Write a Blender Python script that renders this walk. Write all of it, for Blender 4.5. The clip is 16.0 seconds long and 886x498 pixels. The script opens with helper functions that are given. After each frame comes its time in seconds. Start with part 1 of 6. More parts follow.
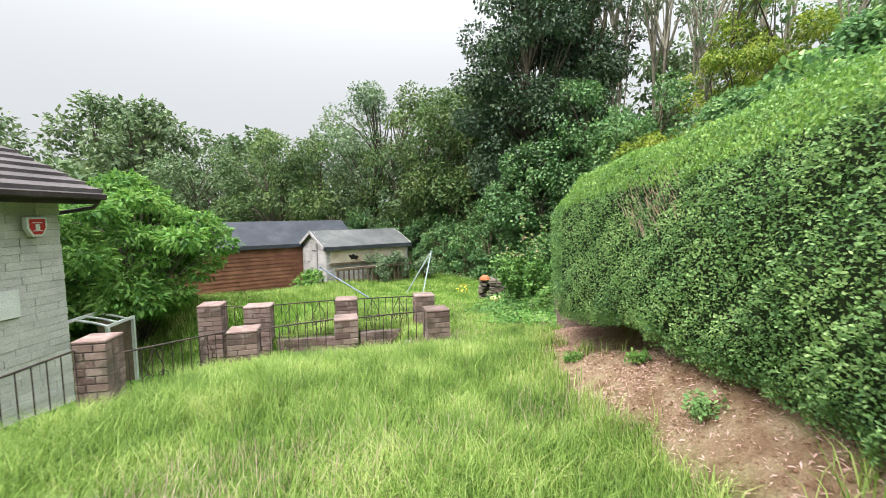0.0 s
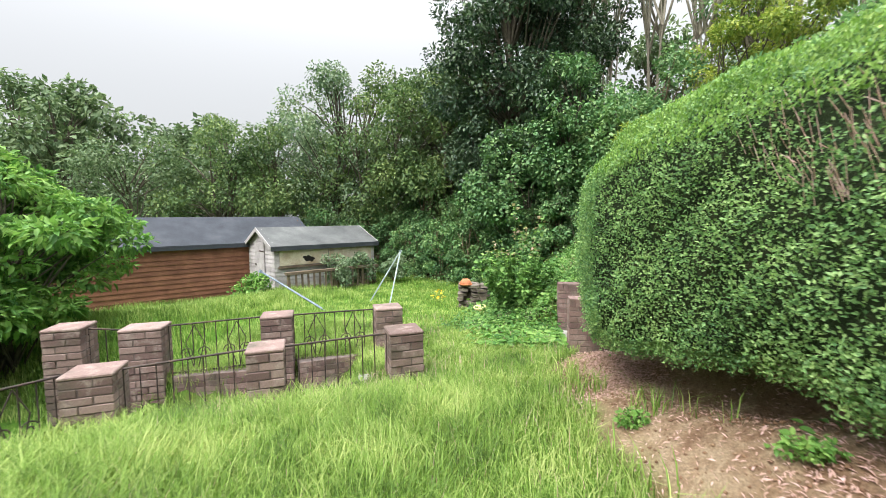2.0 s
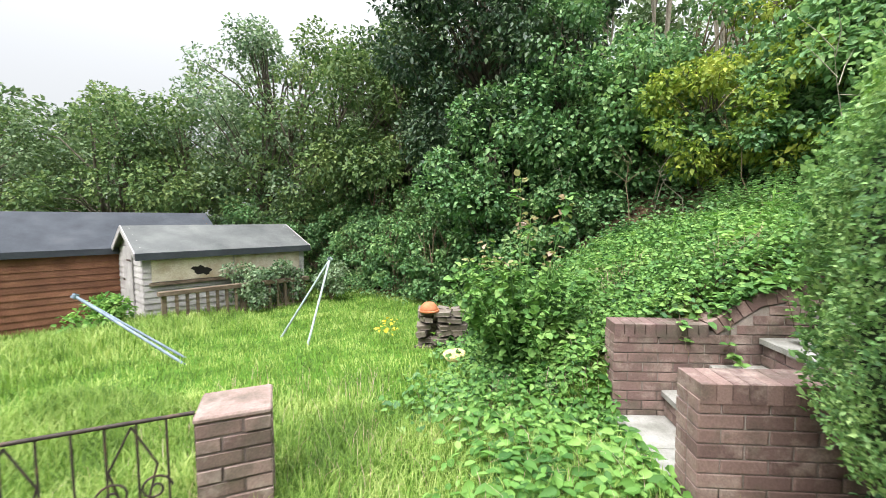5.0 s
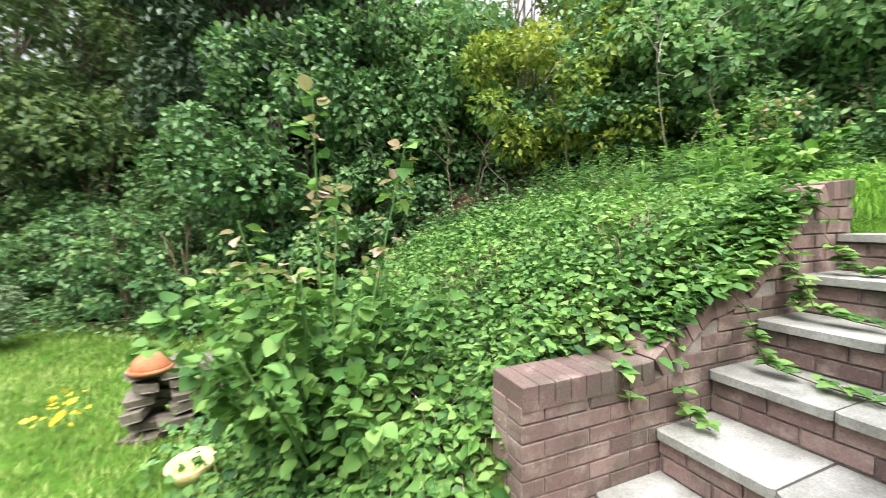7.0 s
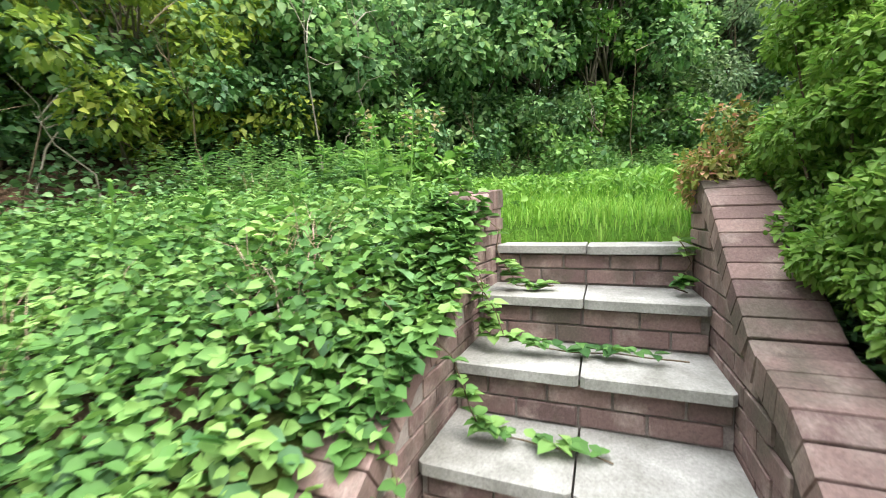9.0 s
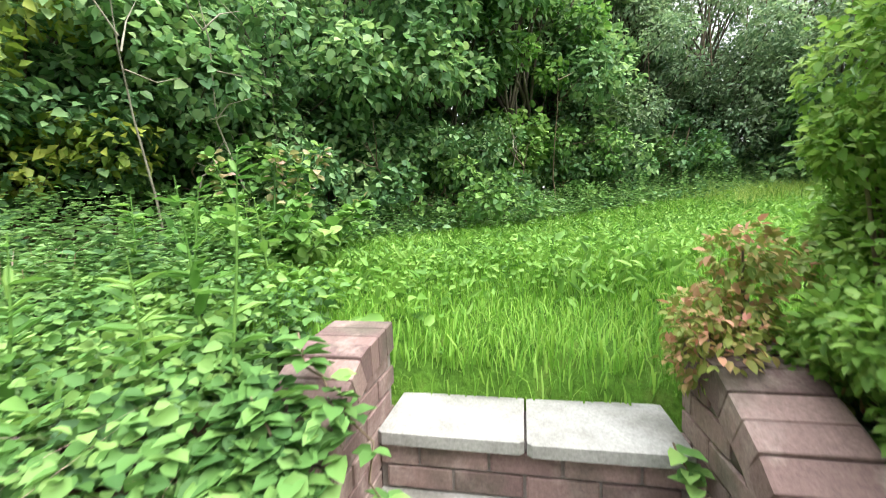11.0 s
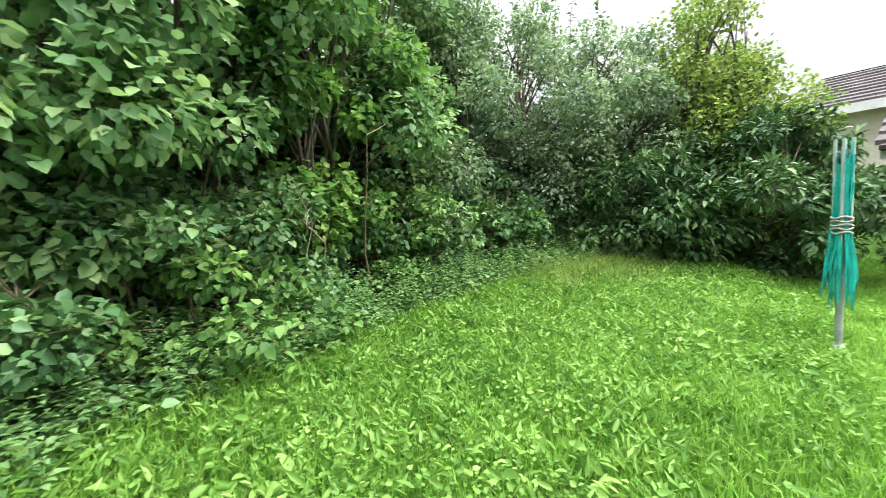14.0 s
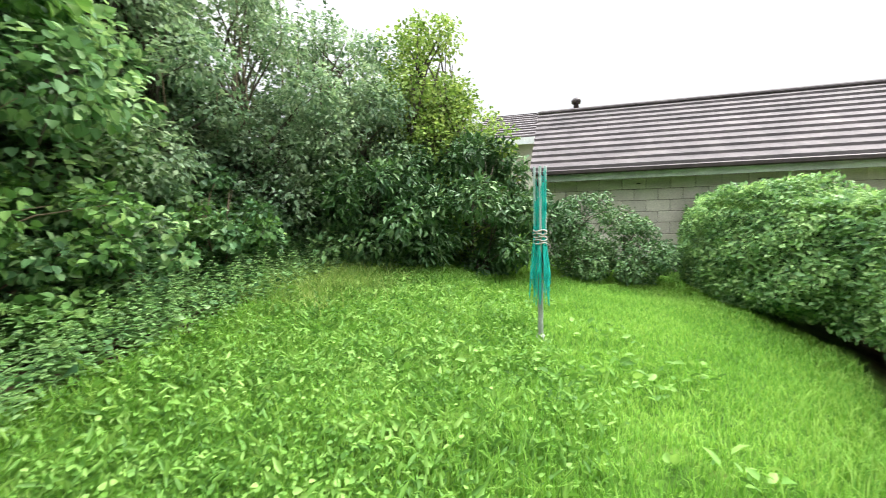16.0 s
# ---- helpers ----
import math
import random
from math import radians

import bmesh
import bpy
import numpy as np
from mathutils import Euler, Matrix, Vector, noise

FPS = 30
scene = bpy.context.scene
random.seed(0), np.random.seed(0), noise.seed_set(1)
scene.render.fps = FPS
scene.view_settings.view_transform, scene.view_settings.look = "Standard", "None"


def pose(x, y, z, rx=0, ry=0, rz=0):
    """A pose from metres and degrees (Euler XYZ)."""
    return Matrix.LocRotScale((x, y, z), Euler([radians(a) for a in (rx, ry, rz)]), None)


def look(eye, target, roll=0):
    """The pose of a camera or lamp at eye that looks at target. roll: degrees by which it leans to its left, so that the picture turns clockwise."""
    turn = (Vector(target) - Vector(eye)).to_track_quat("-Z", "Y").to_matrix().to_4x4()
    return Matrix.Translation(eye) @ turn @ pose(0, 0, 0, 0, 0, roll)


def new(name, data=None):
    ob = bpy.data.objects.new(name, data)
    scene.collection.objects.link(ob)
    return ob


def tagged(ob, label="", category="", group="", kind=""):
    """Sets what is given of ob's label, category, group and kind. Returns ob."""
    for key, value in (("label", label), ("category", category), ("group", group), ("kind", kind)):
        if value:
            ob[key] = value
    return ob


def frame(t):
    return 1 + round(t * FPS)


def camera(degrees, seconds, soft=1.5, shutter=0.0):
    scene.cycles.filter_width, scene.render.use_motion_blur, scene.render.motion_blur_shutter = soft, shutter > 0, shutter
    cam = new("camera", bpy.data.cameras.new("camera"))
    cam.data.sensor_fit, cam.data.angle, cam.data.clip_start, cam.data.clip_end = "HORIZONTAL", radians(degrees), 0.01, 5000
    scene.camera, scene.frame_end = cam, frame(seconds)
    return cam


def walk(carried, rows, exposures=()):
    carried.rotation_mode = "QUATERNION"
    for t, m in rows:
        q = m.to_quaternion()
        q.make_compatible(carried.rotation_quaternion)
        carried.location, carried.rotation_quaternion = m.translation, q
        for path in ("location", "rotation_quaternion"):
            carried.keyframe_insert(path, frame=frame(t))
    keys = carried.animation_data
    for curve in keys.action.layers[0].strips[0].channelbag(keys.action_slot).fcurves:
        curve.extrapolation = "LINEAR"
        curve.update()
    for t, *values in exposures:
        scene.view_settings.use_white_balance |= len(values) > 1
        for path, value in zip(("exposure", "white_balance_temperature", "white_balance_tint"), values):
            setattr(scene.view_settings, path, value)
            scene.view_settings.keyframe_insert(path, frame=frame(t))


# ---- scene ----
cam = camera(94.8, 16.0, soft=0.7, shutter=0.3)
PATH = [
    (0.0, 0.000, 0.000, 1.500, 13.95, -4.71, 0.66),
    (0.5, -0.126, 0.436, 1.504, 12.06, -4.65, 0.62),
    (1.0, -0.213, 0.905, 1.466, 11.04, -4.56, 0.60),
    (1.5, -0.350, 1.363, 1.308, 10.47, -4.45, 0.57),
    (2.0, -0.442, 1.863, 1.247, 10.10, -4.36, 0.55),
    (2.5, -0.550, 2.384, 1.250, 9.78, -4.28, 0.55),
    (3.0, -0.654, 2.922, 1.200, 9.38, -4.20, 0.57),
    (5.5, -0.853, 5.576, 0.969, 1.57, -3.66, 0.67),
    (6.0, -0.820, 6.076, 0.922, -3.28, -3.69, 0.83),
    (6.5, -0.747, 6.517, 0.891, -11.33, -3.65, 0.94),
    (7.0, -0.638, 6.970, 0.853, -22.78, -3.74, 1.05),
    (7.5, -0.573, 7.341, 0.844, -37.85, -3.90, 1.29),
    (8.0, -0.448, 7.505, 0.849, -52.78, -4.19, 1.33),
    (8.5, -0.229, 7.581, 0.839, -62.84, -4.37, 1.37),
    (9.0, 0.125, 7.690, 0.905, -68.63, -4.42, 1.37),
    (9.2, 0.260, 7.710, 0.925, -70.23, -4.42, 1.37),
    (11.3, 1.270, 7.780, 1.540, -80.19, -3.88, 1.59),
    (11.5, 1.410, 7.785, 1.620, -80.79, -3.78, 1.59),
    (12.0, 1.690, 7.730, 1.795, -82.29, -3.53, 1.60),
    (12.5, 1.970, 7.660, 1.940, -84.92, -3.32, 1.60),
    (13.0, 2.225, 7.543, 2.145, -89.21, -3.29, 1.58),
    (13.5, 2.447, 7.433, 2.278, -95.54, -3.29, 1.58),
    (14.0, 2.633, 7.514, 2.310, -103.57, -3.44, 1.61),
    (14.5, 2.801, 7.563, 2.307, -112.50, -3.69, 1.59),
    (15.0, 3.014, 7.473, 2.343, -121.81, -3.93, 1.52),
    (15.5, 3.169, 7.407, 2.365, -131.33, -4.13, 1.47),
    (16.0, 3.293, 7.351, 2.418, -141.19, -4.28, 1.38),
]
walk(cam, [(t, pose(x, y, z, 90 + pitch, roll, yaw)) for t, x, y, z, yaw, pitch, roll in PATH],
     exposures=[(0.0, 0.97), (3.0, 1.04), (7.0, 1.22), (16.0, 1.36)])

# ---- world, sky and sun (overcast) ----
world = bpy.data.worlds.new("overcast_sky")
scene.world = world
world.use_nodes = True
wn, wl = world.node_tree.nodes, world.node_tree.links
wn.clear()
sky = wn.new("ShaderNodeTexSky")
sky.sky_type, sky.sun_disc = "NISHITA", False
sky.sun_elevation, sky.sun_rotation = radians(52), radians(215)
sky.air_density, sky.dust_density, sky.ozone_density = 1.6, 6.0, 1.0
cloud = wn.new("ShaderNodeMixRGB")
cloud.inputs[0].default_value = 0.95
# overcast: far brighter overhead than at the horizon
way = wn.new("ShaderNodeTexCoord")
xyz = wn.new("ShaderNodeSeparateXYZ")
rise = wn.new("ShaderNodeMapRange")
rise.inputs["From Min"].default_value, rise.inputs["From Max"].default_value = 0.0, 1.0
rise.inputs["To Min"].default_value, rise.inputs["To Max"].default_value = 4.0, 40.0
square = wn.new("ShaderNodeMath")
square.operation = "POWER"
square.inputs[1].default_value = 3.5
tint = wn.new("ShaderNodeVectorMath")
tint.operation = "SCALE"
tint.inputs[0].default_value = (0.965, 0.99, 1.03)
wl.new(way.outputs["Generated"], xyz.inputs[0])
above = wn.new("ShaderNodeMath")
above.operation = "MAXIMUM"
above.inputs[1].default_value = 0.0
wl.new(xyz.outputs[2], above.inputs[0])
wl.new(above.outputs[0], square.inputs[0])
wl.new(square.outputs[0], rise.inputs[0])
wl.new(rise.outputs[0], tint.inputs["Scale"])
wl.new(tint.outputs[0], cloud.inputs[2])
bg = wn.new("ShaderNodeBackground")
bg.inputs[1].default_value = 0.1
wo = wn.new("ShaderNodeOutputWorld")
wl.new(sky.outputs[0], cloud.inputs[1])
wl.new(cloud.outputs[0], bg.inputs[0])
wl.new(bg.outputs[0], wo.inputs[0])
sun = new("sun", bpy.data.lights.new("sun", "SUN"))
sun.data.energy, sun.data.angle, sun.data.color = 2.3, radians(35), (1.0, 0.96, 0.9)
sun.matrix_world = look((0, 0, 30), (11, 20, 0))


# ---- materials ----
def shader(name):
    m = bpy.data.materials.new(name)
    m.use_nodes = True
    n, l = m.node_tree.nodes, m.node_tree.links
    return m, n, l, n["Principled BSDF"]


def ramp(n, stops):
    r = n.new("ShaderNodeValToRGB")
    e = r.color_ramp.elements
    while len(e) < len(stops):
        e.new(0.5)
    for i, (p, c) in enumerate(stops):
        e[i].position, e[i].color = p, (*c, 1)
    return r


def coords(n, l, scale=1.0, world_space=True):
    if world_space:
        g = n.new("ShaderNodeNewGeometry")
        return g.outputs["Position"]
    return n.new("ShaderNodeTexCoord").outputs["Object"]


def noise_node(n, l, vec, scale, detail=4.0, rough=0.55):
    t = n.new("ShaderNodeTexNoise")
    t.inputs["Scale"].default_value, t.inputs["Detail"].default_value, t.inputs["Roughness"].default_value = scale, detail, rough
    l.new(vec, t.inputs["Vector"])
    return t


def mix(n, l, a, b, fac, mode="MIX"):
    x = n.new("ShaderNodeMixRGB")
    x.blend_type = mode
    for s, v in ((0, fac), (1, a), (2, b)):
        if isinstance(v, bpy.types.NodeSocket):
            l.new(v, x.inputs[s])
        elif isinstance(v, (int, float)):
            x.inputs[s].default_value = v
        else:
            x.inputs[s].default_value = (*v, 1)
    return x.outputs[0]


def bump(n, l, height, strength, dist=0.01):
    b = n.new("ShaderNodeBump")
    b.inputs["Strength"].default_value, b.inputs["Distance"].default_value = strength, dist
    l.new(height, b.inputs["Height"])
    return b.outputs[0]


def leaf_material(name, dark, mid, light, rough=0.45, through_=0.3, patch=0.9, spec=0.25, lift=1.5, uneven=1.1):
    """Leaves: each its own tone, patches of lighter growth, light passing through."""
    m, n, l, p = shader(name)
    g = n.new("ShaderNodeNewGeometry")
    dark, mid, light = [tuple(min(v * lift * k, 0.75) for v, k in zip(c, (1.15, 0.95, 1.42))) for c in (dark, mid, light)]
    r = ramp(n, [(0.0, dark), (0.5, mid), (1.0, light)])
    t = noise_node(n, l, g.outputs["Position"], patch, 3.0)
    add = n.new("ShaderNodeMath")
    add.operation = "MULTIPLY_ADD"
    l.new(t.outputs[0], add.inputs[0])
    add.inputs[1].default_value = uneven
    sub = n.new("ShaderNodeMath")
    sub.operation = "MULTIPLY_ADD"
    l.new(g.outputs["Random Per Island"], sub.inputs[0])
    sub.inputs[1].default_value, sub.inputs[2].default_value = 0.75, -0.42 - (uneven - 1.1) / 2
    l.new(sub.outputs[0], add.inputs[2])
    l.new(add.outputs[0], r.inputs[0])
    l.new(r.outputs[0], p.inputs["Base Color"])
    p.inputs["Roughness"].default_value = rough
    p.inputs["Specular IOR Level"].default_value = spec
    tr = n.new("ShaderNodeBsdfTranslucent")
    l.new(mix(n, l, r.outputs[0], (1.0, 1.0, 0.35), 0.35, "MULTIPLY"), tr.inputs[0])
    ms = n.new("ShaderNodeMixShader")
    ms.inputs[0].default_value = through_
    l.new(p.outputs[0], ms.inputs[1])
    l.new(tr.outputs[0], ms.inputs[2])
    l.new(ms.outputs[0], n["Material Output"].inputs[0])
    return m


def rough_material(name, a, b, c=None, scale=3.0, fine=40.0, rough=0.85, bumps=0.4, dist=0.01, metal=0.0, vary=0.25, spec=0.3):
    """A worn surface: stains at one scale, grain at another, and each object a little different."""
    m, n, l, p = shader(name)
    v = coords(n, l)
    big, small = noise_node(n, l, v, scale, 5.0, 0.6), noise_node(n, l, v, fine, 4.0, 0.65)
    r = ramp(n, [(0.3, a), (0.55, b), (0.75, c or b)])
    l.new(big.outputs[0], r.inputs[0])
    grain = ramp(n, [(0.25, (0.62, 0.62, 0.62)), (0.75, (1.25, 1.25, 1.25))])
    l.new(small.outputs[0], grain.inputs[0])
    col = mix(n, l, r.outputs[0], grain.outputs[0], 0.8, "MULTIPLY")
    info = n.new("ShaderNodeObjectInfo")
    tone = ramp(n, [(0.0, (1 - vary,) * 3), (1.0, (1 + vary,) * 3)])
    l.new(info.outputs["Random"], tone.inputs[0])
    l.new(mix(n, l, col, tone.outputs[0], 1.0, "MULTIPLY"), p.inputs["Base Color"])
    p.inputs["Roughness"].default_value, p.inputs["Metallic"].default_value = rough, metal
    p.inputs["Specular IOR Level"].default_value = spec
    l.new(bump(n, l, small.outputs[0], bumps, dist), p.inputs["Normal"])
    return m


def brick_material(name, a, b, c, pale, moss=(0.1, 0.088, 0.068)):
    m, n, l, p = shader(name)
    v = coords(n, l)
    info = n.new("ShaderNodeObjectInfo")
    r = ramp(n, [(0.0, a), (0.5, b), (1.0, c)])
    l.new(info.outputs["Random"], r.inputs[0])
    big, small = noise_node(n, l, v, 7.0, 6.0, 0.65), noise_node(n, l, v, 90.0, 4.0, 0.7)
    st = ramp(n, [(0.5, (0, 0, 0)), (0.72, (1, 1, 1))])
    l.new(big.outputs[0], st.inputs[0])
    col = mix(n, l, r.outputs[0], pale, st.outputs[0])
    grime = ramp(n, [(0.34, (0.8, 0.8, 0.8)), (0.5, (0, 0, 0))])
    big2 = noise_node(n, l, v, 3.1, 5.0, 0.6)
    l.new(big2.outputs[0], grime.inputs[0])
    col = mix(n, l, col, moss, grime.outputs[0])
    grain = ramp(n, [(0.3, (0.7, 0.7, 0.7)), (0.7, (1.2, 1.2, 1.2))])
    l.new(small.outputs[0], grain.inputs[0])
    l.new(mix(n, l, col, grain.outputs[0], 0.8, "MULTIPLY"), p.inputs["Base Color"])
    p.inputs["Roughness"].default_value, p.inputs["Specular IOR Level"].default_value = 0.88, 0.25
    l.new(bump(n, l, small.outputs[0], 0.5, 0.006), p.inputs["Normal"])
    return m


GRASS = leaf_material("grass_blades", (0.062, 0.13, 0.022), (0.14, 0.28, 0.036), (0.34, 0.47, 0.12), 0.5, 0.4, 1.6, 0.15, 1.3, 1.8)
GRASS_UP = leaf_material("lush_grass_blades", (0.053, 0.16, 0.016), (0.116, 0.29, 0.028), (0.225, 0.42, 0.064), 0.5, 0.42, 0.8, 0.12, 1.4)
STRAW = leaf_material("dry_grass", (0.34, 0.27, 0.14), (0.5, 0.41, 0.24), (0.62, 0.54, 0.36), 0.8, 0.3, lift=1.0, spec=0.1)
PRIVET = leaf_material("clipped_privet_leaves", (0.03, 0.084, 0.022), (0.078, 0.172, 0.04), (0.165, 0.285, 0.075), 0.42, 0.38, 3.2, 0.25, 2.15, 1.4)
PRIVET_TOP = leaf_material("fresh_privet_shoots", (0.06, 0.155, 0.02), (0.118, 0.26, 0.034), (0.21, 0.36, 0.07), 0.42, 0.42, 1.2)
HAZEL = leaf_material("hazel_leaves", (0.032, 0.09, 0.027), (0.077, 0.182, 0.05), (0.18, 0.31, 0.092), 0.5, 0.42, 0.9, 0.2, 1.8, 1.5)
LAUREL = leaf_material("laurel_leaves", (0.02, 0.06, 0.017), (0.05, 0.13, 0.031), (0.12, 0.23, 0.06), 0.4, 0.15, 0.9, 0.25, 1.4)
MAPLE = leaf_material("young_maple_leaves", (0.045, 0.1, 0.016), (0.1, 0.19, 0.028), (0.21, 0.31, 0.06), 0.5, 0.42, 0.9, 0.2, 1.7)
HOLLY = leaf_material("dark_evergreen_leaves", (0.013, 0.034, 0.014), (0.032, 0.072, 0.026), (0.08, 0.14, 0.05), 0.32, 0.15, 0.8, uneven=1.6)
YELLOW = leaf_material("yellow_green_leaves", (0.055, 0.12, 0.015), (0.125, 0.215, 0.025), (0.25, 0.335, 0.045), 0.5, 0.4, 1.4, uneven=1.6)
GREYLEAF = leaf_material("grey_green_leaves", (0.035, 0.08, 0.03), (0.085, 0.16, 0.06), (0.17, 0.26, 0.11), 0.5, 0.35, 0.9, lift=1.6, uneven=1.5)
APPLE = leaf_material("old_apple_leaves", (0.035, 0.08, 0.03), (0.085, 0.16, 0.06), (0.17, 0.26, 0.11), 0.5, 0.45, 0.9, lift=2.0, uneven=1.6)
FRESH = leaf_material("fresh_green_leaves", (0.032, 0.105, 0.018), (0.085, 0.215, 0.032), (0.18, 0.34, 0.066), 0.45, 0.4, 1.4, 0.2, 1.55, 1.5)
FAR = leaf_material("distant_leaves", (0.03, 0.07, 0.02), (0.075, 0.14, 0.045), (0.14, 0.22, 0.08), 0.6, 0.25, 0.25)
BRAMBLE = leaf_material("bramble_leaves", (0.026, 0.082, 0.016), (0.075, 0.19, 0.034), (0.16, 0.31, 0.062), 0.5, 0.32, 2.4, 0.15, 1.45, 1.7)
WEED = leaf_material("broad_weed_leaves", (0.046, 0.135, 0.016), (0.101, 0.25, 0.03), (0.193, 0.375, 0.066), 0.45, 0.42, 3.5, 0.22, 1.45, 1.8)
NETTLE = leaf_material("nettle_leaves", (0.045, 0.12, 0.025), (0.095, 0.22, 0.05), (0.18, 0.33, 0.09), 0.5, 0.34, 1.2, 0.2, 1.55)
IVY = leaf_material("ivy_leaves", (0.018, 0.054, 0.015), (0.045, 0.115, 0.03), (0.115, 0.21, 0.06), 0.42, 0.25, 1.1, 0.25, 2.15)
AUTUMN = leaf_material("reddish_berry_leaves", (0.1, 0.2, 0.03), (0.22, 0.3, 0.05), (0.52, 0.27, 0.15), 0.5, 0.35, 6.0, lift=1.15)
PINKLEAF = leaf_material("pale_turning_leaves", (0.16, 0.25, 0.06), (0.32, 0.36, 0.12), (0.52, 0.42, 0.28), 0.5, 0.4, 6.0, lift=1.0)
FLOWER = leaf_material("yellow_petals", (0.6, 0.42, 0.02), (0.75, 0.55, 0.03), (0.85, 0.65, 0.06), 0.5, 0.3, 3.0, lift=1.05)
WHITEFLOWER = leaf_material("pale_seed_heads", (0.5, 0.5, 0.36), (0.62, 0.6, 0.45), (0.75, 0.72, 0.6), 0.6, 0.3, 3.0, lift=1.05)
BARK = rough_material("bark", (0.05, 0.042, 0.03), (0.11, 0.095, 0.07), (0.17, 0.15, 0.12), 6.0, 60.0, 0.9, 0.8)
PALEBARK = rough_material("pale_bark", (0.2, 0.18, 0.14), (0.33, 0.3, 0.24), (0.42, 0.39, 0.33), 5.0, 50.0, 0.85, 0.5)
TWIG = rough_material("dead_twigs", (0.12, 0.09, 0.06), (0.2, 0.15, 0.1), (0.3, 0.24, 0.17), 8.0, 70.0, 0.9, 0.4)
# near-black: the shade deep inside the hedge is put into this colour
HEDGE_SHADE = rough_material("hedge_inner_shade", (0.012, 0.02, 0.008), (0.024, 0.04, 0.014), (0.05, 0.05, 0.024), 9.0, 60.0, 0.95, 0.9, 0.03)
DEEP = leaf_material("deep_wood_leaves", (0.032, 0.076, 0.021), (0.074, 0.148, 0.036), (0.155, 0.245, 0.06), 0.55, 0.3, 0.6, 0.2, 1.35, 1.5)
BRICK = brick_material("pinkish_brown_brick", (0.13, 0.085, 0.08), (0.2, 0.132, 0.12), (0.27, 0.185, 0.165), (0.35, 0.275, 0.245))
FENCE_BRICK = brick_material("weathered_pink_brick", (0.13, 0.085, 0.078), (0.205, 0.14, 0.125), (0.28, 0.2, 0.18), (0.34, 0.28, 0.25))
FENCE_MORTAR = rough_material("dark_weathered_mortar", (0.11, 0.086, 0.08), (0.165, 0.13, 0.12), (0.22, 0.175, 0.162), 9.0, 120.0, 0.95, 0.5, vary=0.05)
MORTAR = rough_material("mortar", (0.15, 0.125, 0.11), (0.22, 0.19, 0.17), (0.29, 0.255, 0.23), 9.0, 120.0, 0.95, 0.5, vary=0.05)
SLAB = rough_material("pale_concrete_slab", (0.19, 0.185, 0.165), (0.32, 0.312, 0.29), (0.43, 0.42, 0.395), 5.0, 90.0, 0.85, 0.3, 0.004, vary=0.08)
COPING = rough_material("concrete_coping", (0.2, 0.19, 0.16), (0.33, 0.31, 0.28), (0.44, 0.41, 0.38), 5.0, 80.0, 0.9, 0.4)
IRON = rough_material("rusty_painted_iron", (0.03, 0.022, 0.02), (0.06, 0.045, 0.04), (0.16, 0.09, 0.06), 14.0, 90.0, 0.65, 0.3, vary=0.1)
STEEL = rough_material("galvanised_steel", (0.24, 0.29, 0.3), (0.34, 0.4, 0.41), (0.45, 0.5, 0.51), 9.0, 80.0, 0.6, 0.1, metal=0.2, vary=0.05, spec=0.3)
BLUESTEEL = rough_material("blue_grey_painted_tube", (0.12, 0.16, 0.21), (0.18, 0.23, 0.29), (0.28, 0.33, 0.38), 9.0, 80.0, 0.55, 0.1, vary=0.05, spec=0.3)
REDWOOD = rough_material("red_brown_stained_boards", (0.135, 0.056, 0.033), (0.205, 0.09, 0.053), (0.27, 0.132, 0.08), 2.5, 45.0, 0.75, 0.35, vary=0.16)
GREYWOOD = rough_material("weathered_grey_boards", (0.3, 0.28, 0.285), (0.42, 0.395, 0.4), (0.51, 0.485, 0.49), 3.0, 55.0, 0.85, 0.4, vary=0.12)
BOARD = rough_material("stained_cream_board", (0.34, 0.26, 0.17), (0.56, 0.49, 0.38), (0.66, 0.6, 0.5), 2.6, 50.0, 0.85, 0.3)
OLDWOOD = rough_material("old_brown_timber", (0.1, 0.07, 0.05), (0.18, 0.135, 0.1), (0.27, 0.21, 0.16), 4.0, 60.0, 0.9, 0.4)
FELT = rough_material("dark_roofing_felt", (0.042, 0.047, 0.056), (0.06, 0.066, 0.078), (0.085, 0.09, 0.1), 1.5, 140.0, 0.95, 0.3, vary=0.05, spec=0.15)
FELT2 = rough_material("grey_roofing_felt", (0.085, 0.09, 0.09), (0.125, 0.13, 0.13), (0.17, 0.175, 0.17), 1.5, 140.0, 0.95, 0.3, vary=0.05, spec=0.15)
TILE = rough_material("brown_concrete_roof_tile", (0.075, 0.066, 0.069), (0.115, 0.1, 0.102), (0.165, 0.145, 0.142), 1.8, 60.0, 0.8, 0.4, vary=0.12)
BLOCK = rough_material("pale_stone_block", (0.46, 0.42, 0.36), (0.58, 0.535, 0.465), (0.67, 0.62, 0.545), 1.6, 50.0, 0.9, 0.4, vary=0.1)
GREYSTONE = rough_material("grey_cladding_stone", (0.42, 0.415, 0.395), (0.54, 0.53, 0.505), (0.63, 0.62, 0.59), 2.4, 45.0, 0.9, 0.6, vary=0.07)
WHITE = rough_material("white_paint", (0.62, 0.63, 0.62), (0.74, 0.75, 0.74), (0.8, 0.8, 0.79), 3.0, 60.0, 0.5, 0.1, vary=0.03)
GUTTER = rough_material("dark_brown_plastic", (0.035, 0.026, 0.026), (0.055, 0.042, 0.042), (0.08, 0.062, 0.06), 4.0, 60.0, 0.4, 0.1, vary=0.05)
FASCIA = rough_material("grey_white_fascia", (0.42, 0.44, 0.43), (0.56, 0.58, 0.56), (0.65, 0.66, 0.64), 3.0, 60.0, 0.6, 0.1, vary=0.05)
